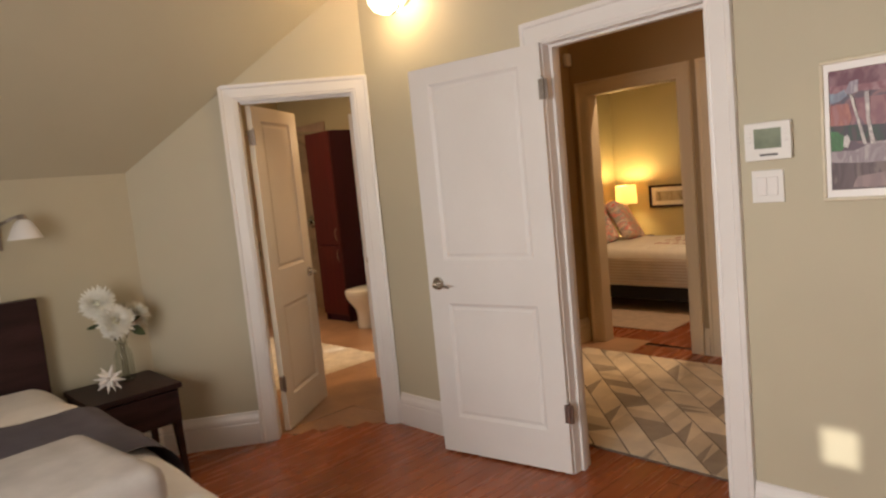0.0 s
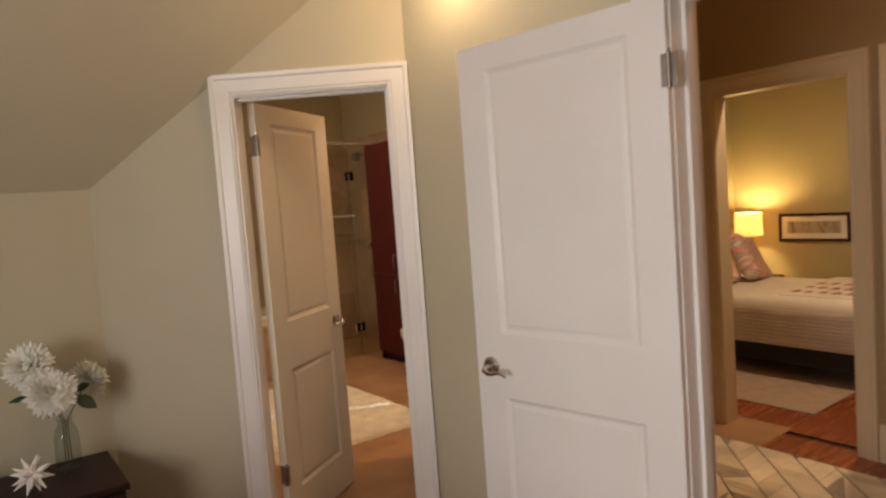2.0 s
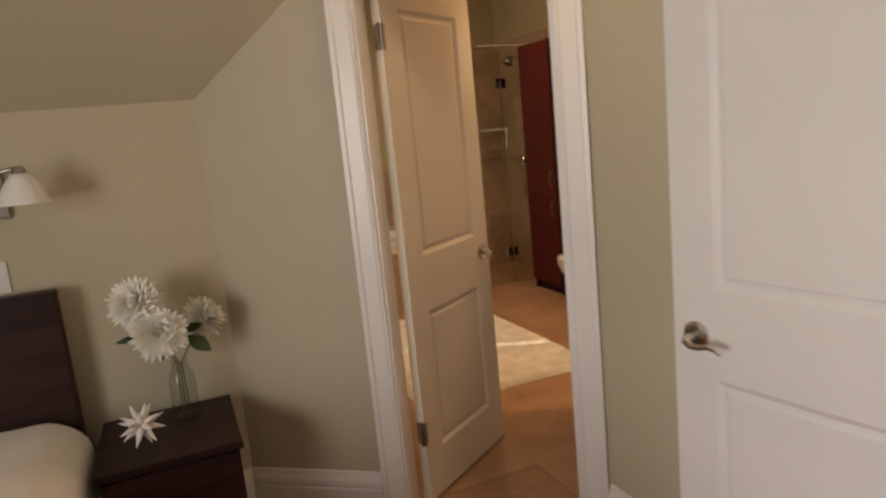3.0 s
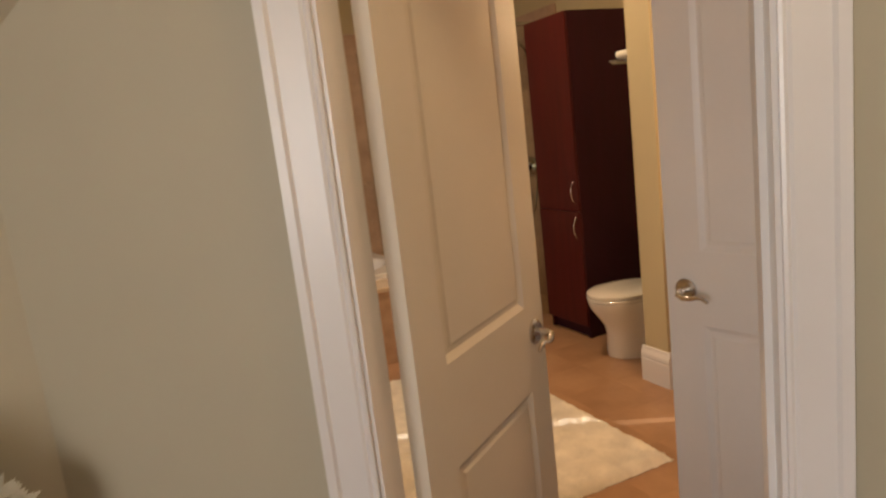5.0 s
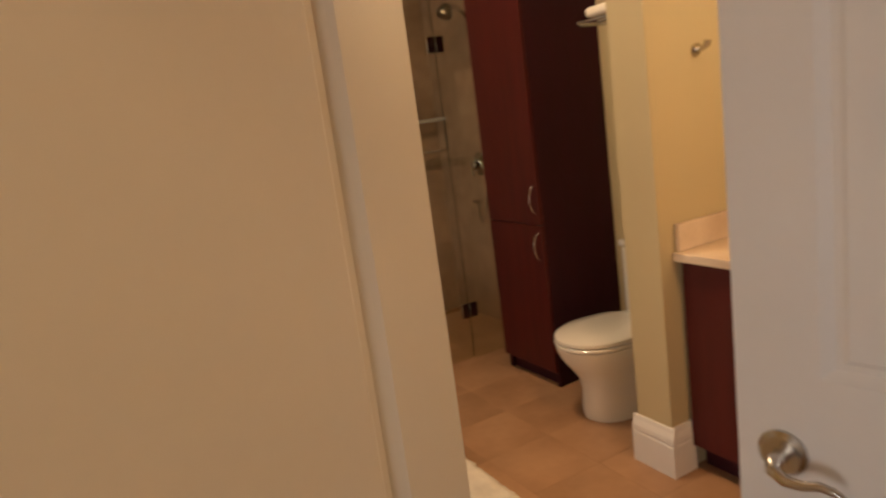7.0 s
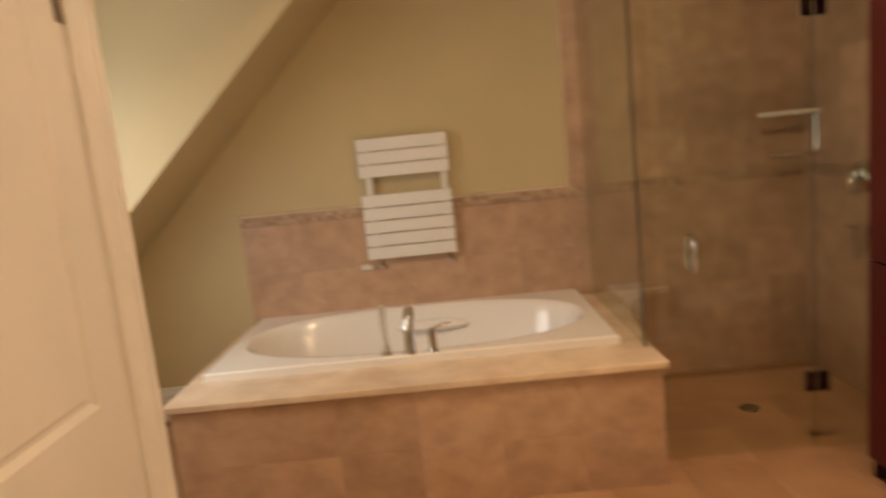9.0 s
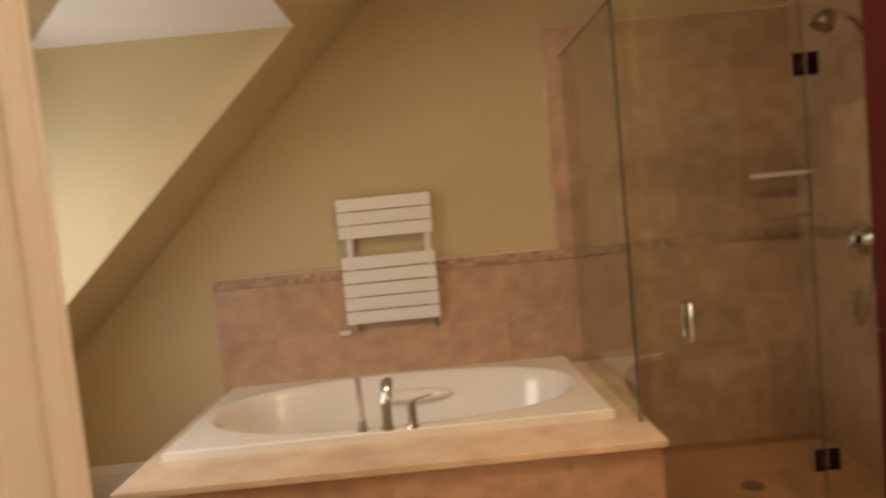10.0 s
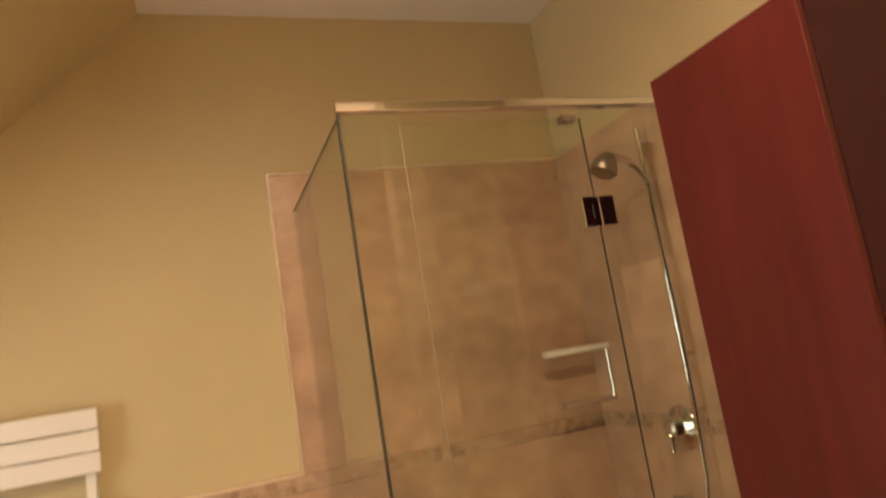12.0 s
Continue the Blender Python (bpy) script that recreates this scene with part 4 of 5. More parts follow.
def dahlia(parent, c, r, tilt, seed):
    """A bloom of many narrow petals in rings about one axis."""
    rng = random.Random(seed)
    axis = Vector(tilt).normalized()
    turn = axis.to_track_quat('Z', 'Y').to_matrix().to_4x4()
    bm = bmesh.new()
    for ring, (n, up, length) in enumerate(((26, -28, 0.98), (28, -8, 1.0), (26, 10, 1.0), (24, 28, 0.94), (20, 46, 0.86), (16, 62, 0.74), (10, 78, 0.6))):
        for k in range(n):
            a = 2 * math.pi * (k + 0.5 * (ring % 2) + rng.uniform(-0.2, 0.2)) / n
            e = radians(up + rng.uniform(-7, 7))
            d = Vector((math.cos(a) * math.cos(e), math.sin(a) * math.cos(e), math.sin(e)))
            s = Vector((-math.sin(a), math.cos(a), 0))
            w = r * 0.10
            n_up = d.cross(s)
            ln = r * length * rng.uniform(0.88, 1.08)
            pts = []
            for f, ww, lift in ((0.12, 0.5, 0), (0.45, 1.0, 0.03), (0.78, 0.85, 0.02), (1.0, 0.12, -0.02)):
                mid = d * ln * f - n_up * lift * r
                pts.append((mid - s * w * ww, mid + s * w * ww))
            vs = [[bm.verts.new(turn @ p + Vector(c)) for p in pr] for pr in pts]
            for q, t in zip(vs, vs[1:]):
                bm.faces.new((q[0], q[1], t[1], t[0]))
    b = part("bloom", bm, PETAL, parent, "creamy white many-petalled bloom", True)
    bm = bmesh.new()
    bmesh.ops.create_uvsphere(bm, u_segments=10, v_segments=6, radius=r * 0.24, matrix=Matrix.Translation(Vector(c) + axis * r * 0.16))
    part("heart", bm, PETAL_IN, b, "", True)


BLOOMS = (((-0.108, -0.055, 0.455), 0.094, (-0.3, -0.8, 0.45)), ((-0.046, -0.100, 0.348), 0.098, (0.05, -0.9, 0.35)), ((0.110, 0.02, 0.35), 0.085, (0.75, -0.35, 0.5)))
for i, (c, r, tilt) in enumerate(BLOOMS):
    dahlia(vase, c, r, tilt, 5 + i)
    part("stem", tube([(0.012 * (i - 1), 0.0, 0.01), (0.008 * (i - 1), -0.005, 0.20), (c[0] * 0.6, c[1] * 0.6, 0.20 + 0.6 * (c[2] - 0.20)), tuple(Vector(c) - Vector(tilt).normalized() * 0.02)], 0.0026, 6), STEM, vase)


def leaf_blade(parent, base, tip, width):
    a, b = Vector(base), Vector(tip)
    d = b - a
    s = d.cross(Vector((0.3, -1, 0.2))).normalized()
    bm = bmesh.new()
    rows = [(0.0, 0.1, 0), (0.25, 0.8, 0.006), (0.5, 1.0, 0.010), (0.75, 0.7, 0.006), (1.0, 0.05, -0.004)]
    vs = [[bm.verts.new(a + d * f + s * width * w * k + Vector((0, -lift * (1 - abs(k)), 0))) for k in (-1, 0, 1)] for f, w, lift in rows]
    for p, q in zip(vs, vs[1:]):
        for k in (0, 1):
            bm.faces.new((p[k], p[k + 1], q[k + 1], q[k]))
    part("leaf", bm, LEAF, parent, "", True)


leaf_blade(vase, (0.045, -0.02, 0.30), (0.115, -0.05, 0.235), 0.028)
leaf_blade(vase, (0.03, -0.02, 0.32), (0.10, -0.06, 0.345), 0.018)
leaf_blade(vase, (-0.10, -0.06, 0.34), (-0.185, -0.08, 0.335), 0.012)
leaf_blade(vase, (-0.04, -0.05, 0.27), (-0.06, -0.09, 0.245), 0.012)

star = thing("star_ornament", "white spiky star ornament on the nightstand", "ornament", pose(-0.790, -0.02, 0.551))
golden = math.pi * (3 - math.sqrt(5))
cz = 0.074
core = bmesh.new()
bmesh.ops.create_icosphere(core, subdivisions=2, radius=0.024, matrix=Matrix.Translation((0, 0, cz)))
part("core", core, STARW, star, "", True)
for k in range(22):
    zz = 1 - 2 * (k + 0.5) / 22
    rr = math.sqrt(1 - zz * zz)
    d = Vector((rr * math.cos(golden * k), rr * math.sin(golden * k), zz))
    part("spike", tube([Vector((0, 0, cz)) + d * 0.014, Vector((0, 0, cz)) + d * 0.03, Vector((0, 0, cz)) + d * 0.076], [0.013, 0.012, 0.0012], 7), STARW, star)

# wall lamp over the bed
sc = thing("bedside_wall_lamp", "swing-arm wall lamp with a white bell shade", "wall lamp", pose(-1.02, 0.17, 1.385))
part("shade", turned([(0.018, 0.098), (0.026, 0.094), (0.040, 0.080), (0.058, 0.050), (0.072, 0.015), (0.080, 0.0), (0.077, 0.0), (0.055, 0.047), (0.036, 0.078), (0.02, 0.09)]), SHADEW, sc, "white frosted bell shade", True)
part("cap", turned([(0.0, 0.122), (0.012, 0.122), (0.020, 0.114), (0.022, 0.099), (0.0, 0.098)]), STEEL, sc, "", True)
part("arm", tube([(0, 0, 0.116), (-0.04, 0.0, 0.11), (-0.09, 0.03, 0.085), (-0.11, 0.10, 0.05), (-0.115, 0.15, 0.03)], 0.008, 10), STEEL, sc, "", True)
part("wall_plate", soft(boxes((-0.155, 0.150, -0.05, -0.075, 0.168, 0.11)), 0.004, 2), STEEL, sc)
bs = thing("light_switch", "white switch plate above the headboard", "switch")
part("plate", soft(boxes((-1.21, 0.333, 1.075, -1.14, 0.3395, 1.19)), 0.002, 1), PLASTIC, bs)

# bed
bed = thing("bed", "double bed with dark espresso headboard and white bedding", "bed")
part("headboard", soft(boxes((-2.62, 0.235, 0.10, -1.000, 0.300, 1.075)), 0.006, 2), ESPRESSO, bed, "dark espresso headboard")
part("side_rail", boxes((-1.045, -1.75, 0.16, -1.010, 0.234, 0.34)), ESPRESSO, bed)
part("side_rail", boxes((-2.61, -1.75, 0.16, -2.575, 0.234, 0.34)), ESPRESSO, bed)
part("foot_rail", boxes((-2.61, -1.79, 0.16, -1.010, -1.751, 0.34)), ESPRESSO, bed)
for x in (-2.60, -1.06):
    for y in (-1.78, 0.24):
        part("leg", boxes((x, y, 0, x + 0.05, y + 0.05, 0.159)), ESPRESSO, bed)


def bedding(x0, x1, y0, y1, z, drop, amp, nx, ny, seed, droop=0.10):
    """A quilt that lies flat and falls softly over both long sides."""
    bm = bmesh.new()
    rows = []
    for j in range(ny + 1):
        y = y0 + (y1 - y0) * j / ny
        row = []
        for i in range(nx + 1):
            u = -1 + 2 * i / nx
            half = (x1 - x0) / 2
            flat = half - droop
            s = u * (half + drop)
            if abs(s) <= flat:
                x, h = s, 0.0
            else:
                r = abs(s) - flat
                ang = min(r / droop, math.pi / 2 * 0.94)
                x = math.copysign(flat + droop * math.sin(ang), s)
                h = -droop * (1 - math.cos(ang)) - max(0, r - droop * math.pi / 2 * 0.94)
            n1 = noise.noise((s * 3.2, y * 3.2, seed)) + 0.5 * noise.noise((s * 8, y * 8, seed + 4))
            row.append(bm.verts.new(((x0 + x1) / 2 + x + amp * 0.6 * n1, y, z + h + amp * n1)))
        rows.append(row)
    for j in range(ny):
        for i in range(nx):
            bm.faces.new((rows[j][i], rows[j][i + 1], rows[j + 1][i + 1], rows[j + 1][i]))
    return bm


part("mattress", soft(boxes((-2.56, -1.73, 0.30, -1.06, 0.23, 0.53)), 0.05, 4), LINEN, bed, "", True)
q = thing("duvet", "white cotton duvet spread over the bed", "bedding")
part("cover", bedding(-2.68, -0.968, -1.80, 0.20, 0.628, 0.24, 0.016, 60, 60, 1.0, 0.15), LINEN_WHITE, q, "", True)
q = thing("throw_blanket", "slate grey throw laid across the bed", "blanket")
part("cloth", bedding(-2.70, -0.935, -1.26, -0.50, 0.650, 0.36, 0.016, 60, 26, 1.0, 0.15), THROW, q, "", True)
q = thing("folded_blanket", "grey linen cushion lying at the foot of the bed", "cushion", pose(-1.60, -1.50, 0.675, 0, 0, 6))
bm = soft(boxes((-0.42, -0.30, -0.075, 0.42, 0.30, 0.075)), 0.07, 5)
part("cushion", bm, GREYLIN, q, "", True)

# wall lamp by the slanting wall
wl = thing("wall_lamp", "lit bowl-shaped wall lamp with a bronze rim", "wall lamp", pose(0.56, -0.93, 2.375))
part("bowl", turned([(0.0, 0.0), (0.04, 0.004), (0.075, 0.022), (0.095, 0.055), (0.105, 0.10), (0.100, 0.10), (0.09, 0.058), (0.07, 0.028), (0.0, 0.010)]), BULB_HOT, wl, "glowing frosted glass bowl", True).visible_shadow = False
part("rim", turned([(0.104, 0.094), (0.111, 0.096), (0.112, 0.108), (0.104, 0.110)], sides=32), STEEL, wl, "bronze rim", True)
part("strap", tube([(0.0, -0.108, 0.105), (0.0, -0.112, 0.05), (0.0, -0.085, 0.005), (0.0, -0.03, -0.012)], 0.006, 8), STEEL, wl, "", True)
part("bracket", tube([(0.105, 0, 0.11), (0.12, 0, 0.11), (0.134, 0, 0.11)], [0.02, 0.05, 0.055], 16), STEEL, wl, "", True)

th = thing("thermostat", "white wall thermostat with a green display", "thermostat", pose(0.695, -2.77, 1.43))
part("case", soft(boxes((-0.026, -0.075, 0.0, -0.001, 0.083, 0.135)), 0.005, 2), PLASTIC, th)
part("display", boxes((-0.0275, -0.043, 0.042, -0.0255, 0.048, 0.112)), LCD, th, "grey-green display")
for z in (0.062, 0.078, 0.094):
    part("button", soft(boxes((-0.029, -0.064, z, -0.0255, -0.052, z + 0.009)), 0.001, 1), TRIM, th)
    part("button", soft(boxes((-0.029, 0.060, z, -0.0255, 0.070, z + 0.009)), 0.001, 1), TRIM, th)
part("print_bar", boxes((-0.027, -0.03, 0.016, -0.0258, 0.03, 0.023)), DARKINK, th)
sw = thing("light_switch", "white double rocker light switch below the thermostat", "switch", pose(0.695, -2.755, 1.278))
part("plate", soft(boxes((-0.008, -0.055, 0.0, -0.001, 0.055, 0.117)), 0.002, 1), PLASTIC, sw)
for y in (-0.036, 0.003):
    part("rocker", soft(boxes((-0.012, y, 0.026, -0.0075, y + 0.033, 0.092)), 0.0015, 1), TRIM, sw)

pic = thing("framed_painting", "woodland oil painting in a pale gilt frame", "painting", pose(0.695, -3.236, 1.275))
part("canvas", boxes((-0.014, -0.285, 0.022, -0.004, 0.285, 0.440)), CANVAS, pic)
for d in ((-0.028, -0.297, 0.0, -0.002, 0.297, 0.012), (-0.028, -0.297, 0.450, -0.002, 0.297, 0.462), (-0.028, -0.297, 0.012, -0.002, -0.285, 0.450), (-0.028, 0.285, 0.012, -0.002, 0.297, 0.450)):
    part("frame_side", soft(boxes(d), 0.003, 1), GILT, pic)
for d in ((-0.022, -0.285, 0.012, -0.004, 0.285, 0.036), (-0.022, -0.285, 0.426, -0.004, 0.285, 0.450), (-0.022, -0.285, 0.036, -0.004, -0.271, 0.426), (-0.022, 0.271, 0.036, -0.004, 0.285, 0.426)):
    part("liner", boxes(d), TRIM, pic, "white inner liner")


def stroke(outline, layer, tones, scale=14, label=""):
    """A dab of oil paint on the canvas; (across from the left edge, height) corners."""
    m = painting_mat("oil_dab", tones, scale)
    front = -0.0142 - 0.0009 * layer
    part("painted_dab", prism([(0.271 - u, z) for u, z in outline], front - 0.0007, front, 'x'), m, pic, label)


stroke([(0, 0.36), (0.10, 0.372), (0.22, 0.36), (0.40, 0.38), (0.542, 0.36), (0.542, 0.426), (0, 0.426)], 0, [(0.10, 0.035, 0.055), (0.20, 0.07, 0.10), (0.15, 0.05, 0.08), (0.26, 0.14, 0.17)], 9, "dark plum paint")
stroke([(0, 0.335), (0.08, 0.352), (0.30, 0.335), (0.542, 0.345), (0.542, 0.375), (0.28, 0.385), (0.12, 0.372), (0, 0.378)], 1, [(0.30, 0.12, 0.14), (0.36, 0.20, 0.24), (0.24, 0.10, 0.13), (0.40, 0.24, 0.27)], 12, "rose paint")
stroke([(0, 0.320), (0.03, 0.326), (0.052, 0.342), (0.045, 0.362), (0.02, 0.352), (0, 0.356)], 2, [(0.14, 0.18, 0.26), (0.26, 0.33, 0.42), (0.20, 0.22, 0.30), (0.30, 0.34, 0.42)], 30, "pale blue paint")
stroke([(0.045, 0.352), (0.06, 0.385), (0.085, 0.388), (0.082, 0.350), (0.06, 0.343)], 3, [(0.34, 0.30, 0.36), (0.48, 0.44, 0.48), (0.28, 0.24, 0.30)], 30, "pale lilac paint")
stroke([(0, 0.240), (0.05, 0.232), (0.062, 0.27), (0.055, 0.315), (0.02, 0.318), (0, 0.312)], 2, [(0.26, 0.09, 0.085), (0.42, 0.18, 0.15), (0.34, 0.13, 0.12), (0.36, 0.17, 0.18)], 16, "terracotta pink paint")
stroke([(0.06, 0.24), (0.15, 0.20), (0.542, 0.21), (0.542, 0.335), (0.20, 0.33), (0.06, 0.33)], 1, [(0.12, 0.05, 0.08), (0.24, 0.11, 0.14), (0.32, 0.16, 0.18), (0.16, 0.10, 0.15)], 16, "mauve wood paint")
stroke([(0, 0.215), (0.06, 0.195), (0.12, 0.185), (0.25, 0.20), (0.542, 0.19), (0.542, 0.225), (0.20, 0.235), (0.06, 0.246), (0, 0.248)], 3, [(0.03, 0.025, 0.04), (0.06, 0.05, 0.07), (0.04, 0.07, 0.06), (0.08, 0.06, 0.07)], 20, "near-black paint")
stroke([(0, 0.165), (0.03, 0.162), (0.042, 0.18), (0.04, 0.212), (0.02, 0.228), (0, 0.230)], 4, [(0.03, 0.10, 0.04), (0.06, 0.22, 0.075), (0.05, 0.15, 0.06), (0.08, 0.20, 0.09)], 22, "moss green paint")
stroke([(0.036, 0.178), (0.050, 0.172), (0.058, 0.195), (0.050, 0.216), (0.040, 0.210)], 5, [(0.30, 0.27, 0.28), (0.62, 0.60, 0.60), (0.45, 0.42, 0.42)], 50, "white flower dab")
stroke([(0, 0.125), (0.10, 0.115), (0.30, 0.12), (0.542, 0.11), (0.542, 0.175), (0.30, 0.19), (0.12, 0.185), (0.07, 0.162), (0, 0.166)], 4, [(0.22, 0.18, 0.21), (0.38, 0.33, 0.36), (0.28, 0.23, 0.26), (0.46, 0.41, 0.43)], 18, "lilac grey bank")
stroke([(0, 0.037), (0.542, 0.037), (0.542, 0.118), (0.30, 0.126), (0.10, 0.120), (0, 0.128)], 5, [(0.06, 0.045, 0.05), (0.13, 0.09, 0.10), (0.09, 0.06, 0.07), (0.20, 0.15, 0.15)], 14, "brown river bank")
stroke([(0.06, 0.042), (0.30, 0.040), (0.42, 0.055), (0.36, 0.085), (0.18, 0.092), (0.075, 0.078)], 6, [(0.22, 0.15, 0.15), (0.32, 0.23, 0.23), (0.26, 0.19, 0.20)], 14, "dusty pink stones")
rng = random.Random(9)
BIRCH = [(0.30, 0.27, 0.28), (0.58, 0.54, 0.53), (0.40, 0.36, 0.37), (0.66, 0.63, 0.60)]
for top, foot in ((0.064, 0.100), (0.108, 0.122), (0.185, 0.175), (0.25, 0.265), (0.33, 0.32), (0.42, 0.435)):
    w = rng.uniform(0.004, 0.007)
    mid = (top + foot) / 2 + rng.uniform(-0.006, 0.006)
    stroke([(foot - w, 0.18), (foot + w, 0.178), (mid + w * 0.9, 0.26), (top + w, rng.uniform(0.335, 0.36)), (top - w, 0.345), (mid - w * 0.7, 0.265)], 7, BIRCH, 40, "pale painted birch trunk")

# bedroom window
win = tagged(thing("window_1", "white framed bedroom window", "window"), kind="structure")
part("window_frame", boxes((-3.33, -3.6, 0.7, -3.19, -3.54, 2.2), (-3.33, -1.96, 0.7, -3.19, -1.9, 2.2), (-3.33, -3.54, 2.14, -3.19, -1.96, 2.2), (-3.33, -3.54, 0.7, -3.19, -1.96, 0.76), (-3.30, -2.78, 0.76, -3.24, -2.72, 2.14)), TRIM, win)
part("pane", boxes((-3.275, -3.54, 0.76, -3.270, -1.96, 2.14)), GLASS, win).visible_shadow = False

# ---- hall ----
rug = thing("hall_rug", "cream hall rug with grey parallelogram pattern", "rug")
part("ground", soft(boxes((1.00, -2.75, 0.001, 2.62, -0.60, 0.009)), 0.003, 1), material("dark_pile", (0.13, 0.10, 0.075), 1.0, vary=0.1, fine=300, bump=0.1), rug)
RUG_TONES = [material("cream_pile", (0.78, 0.69, 0.54), 1.0, vary=0.08, fine=350, bump=0.15), material("sand_pile", (0.66, 0.57, 0.43), 1.0, vary=0.08, fine=350, bump=0.15), material("grey_pile", (0.38, 0.325, 0.255), 1.0, vary=0.1, fine=350, bump=0.15)]
rng = random.Random(12)


def clipped(poly, x0, y0, x1, y1):
    """The part of a flat outline that lies inside a rectangle."""
    for axis, limit, sign in ((0, x0, 1), (0, x1, -1), (1, y0, 1), (1, y1, -1)):
        out = []
        for p, q in zip(poly, poly[1:] + poly[:1]):
            dp, dq = sign * (p[axis] - limit), sign * (q[axis] - limit)
            if dp >= 0:
                out.append(p)
            if dp * dq < 0:
                f = dp / (dp - dq)
                out.append((p[0] + f * (q[0] - p[0]), p[1] + f * (q[1] - p[1])))
        poly = out
        if len(poly) < 3:
            return []
    return poly


# chevron of slanted pieces in diagonal columns, some split into two tones
R2 = math.sqrt(0.5)
PITCH = 0.148
for j in range(-12, 13):
    n0, n1 = 2.22 + PITCH * j + 0.004, 2.22 + PITCH * (j + 1) - 0.004
    lean = n1 - n0 if j % 2 else n0 - n1
    a = -2.6 + rng.uniform(0, 0.1)
    while a < 2.6:
        step = PITCH * rng.choice((1.0, 1.0, 1.0, 0.5, 1.5))
        quad = [(n0, a), (n1, a + lean), (n1, a + lean + step - 0.003), (n0, a + step - 0.003)]
        split = rng.random() < 0.15
        shapes = [quad] if not split else [[quad[0], quad[1], quad[2]], [quad[0], quad[2], quad[3]]]
        for half, shape in enumerate(shapes):
            tone = 2 if (split and half) or rng.random() < 0.07 else rng.choice((0, 0, 0, 1, 1))
            flat = clipped([((n + h) * R2, (h - n) * R2) for n, h in shape], 1.012, -2.738, 2.608, -0.612)
            area = abs(sum(p[0] * q[1] - q[0] * p[1] for p, q in zip(flat, flat[1:] + flat[:1]))) if flat else 0
            if area > 0.0015:
                part("patch", prism(flat, 0.0092, 0.0115), RUG_TONES[tone], rug)
        a += step
hs = thing("light_switch", "white single switch plate on the hall wall", "switch", pose(2.578, -0.4805, 1.27))
part("plate", soft(boxes((-0.035, -0.006, 0.0, 0.035, 0.0, 0.115)), 0.002, 1), PLASTIC, hs)
part("rocker", soft(boxes((-0.016, -0.0105, 0.025, 0.016, -0.0065, 0.09)), 0.0015, 1), TRIM, hs)
ho = thing("wall_outlet", "white outlet plate low on the hall wall", "outlet", pose(2.591, -0.4805, 0.267))
part("plate", soft(boxes((-0.035, -0.006, 0.0, 0.035, 0.0, 0.115)), 0.002, 1), PLASTIC, ho)
for z in (0.018, 0.065):
    part("socket_face", soft(boxes((-0.017, -0.0085, z, 0.017, -0.0065, z + 0.032)), 0.001, 1), TRIM, ho)
sens = thing("wall_sensor", "small white sensor high on the hall wall", "sensor", pose(2.80, -0.48, 2.29))
part("case", soft(boxes((-0.03, -0.045, 0.0, 0.03, -0.001, 0.10)), 0.012, 3), PLASTIC, sens, "", True)

# ---- guest bedroom ----
gb = thing("guest_bed", "guest bed with cream striped coverlet on a black base", "bed")
part("base", boxes((4.00, -1.58, 0.12, 4.93, 0.62, 0.25)), BLACKB, gb, "black bed base")
for x, y in ((4.02, -1.55), (4.86, -1.55), (4.02, 0.55), (4.86, 0.55)):
    part("leg", boxes((x, y, 0.012, x + 0.05, y + 0.05, 0.119)), BLACKB, gb)
part("mattress", soft(boxes((3.97, -1.60, 0.25, 4.96, 0.62, 0.60)), 0.06, 4), LINEN, gb, "", True)
part("headboard", soft(boxes((3.93, 0.63, 0.012, 5.00, 0.72, 1.30)), 0.03, 3), material("brown_upholstery", (0.10, 0.06, 0.035), 0.9, vary=0.1, fine=300, bump=0.1), gb, "", True)
cov = thing("coverlet", "cream coverlet with fine horizontal stripes", "bedding")
part("cover", bedding(3.91, 5.02, -1.65, 0.45, 0.64, 0.24, 0.006, 50, 30, 6.0, 0.07), LINEN, cov, "", True)
STRIPE = material("tan_stripe", (0.60, 0.49, 0.37), 0.95, vary=0.06, fine=300, bump=0.05)
for k in range(9):
    z = 0.305 + k * 0.029
    part("stripe", boxes((3.899, -1.62, z, 3.906, 0.44, z + 0.007)), STRIPE, cov)
for x, y, lean, r in ((4.24, 0.30, 62, -6), (4.76, 0.22, 60, 12), (4.52, 0.44, 72, 0)):
    g = thing("throw_pillow", "floral print throw pillow on the guest bed", "pillow", pose(x, y, 0.82, lean, r, r), "guest pillows")
    part("cushion", soft(boxes((-0.25, -0.22, -0.07, 0.25, 0.23, 0.07)), 0.065, 5), FLORAL, g, "", True)
gt = thing("bed_runner", "white throw with red leaf pattern on the guest bed", "blanket")
part("cloth", bedding(3.98, 5.03, -1.15, -0.42, 0.660, 0.02, 0.004, 30, 16, 6.0, 0.04), LINEN, gt, "", True)
RED = material("red_print", (0.35, 0.05, 0.035), 0.9)
rng = random.Random(2)
for k in range(7):
    for r in range(3):
        px, py = 4.05 + 0.22 * r + rng.uniform(-0.01, 0.01), -0.48 - 0.095 * k
        part("leaf_print", prism([(px, py), (px + 0.04, py - 0.012), (px + 0.085, py - 0.035), (px + 0.05, py - 0.05), (px + 0.01, py - 0.035)], 0.667, 0.6695), RED, gt)
nt2 = thing("guest_nightstand", "small dark nightstand beside the guest bed", "nightstand")
part("top", soft(boxes((5.03, 0.24, 0.56, 5.43, 0.69, 0.59)), 0.004, 1), ESPRESSO, nt2)
part("case", boxes((5.05, 0.26, 0.10, 5.42, 0.68, 0.559)), ESPRESSO, nt2)
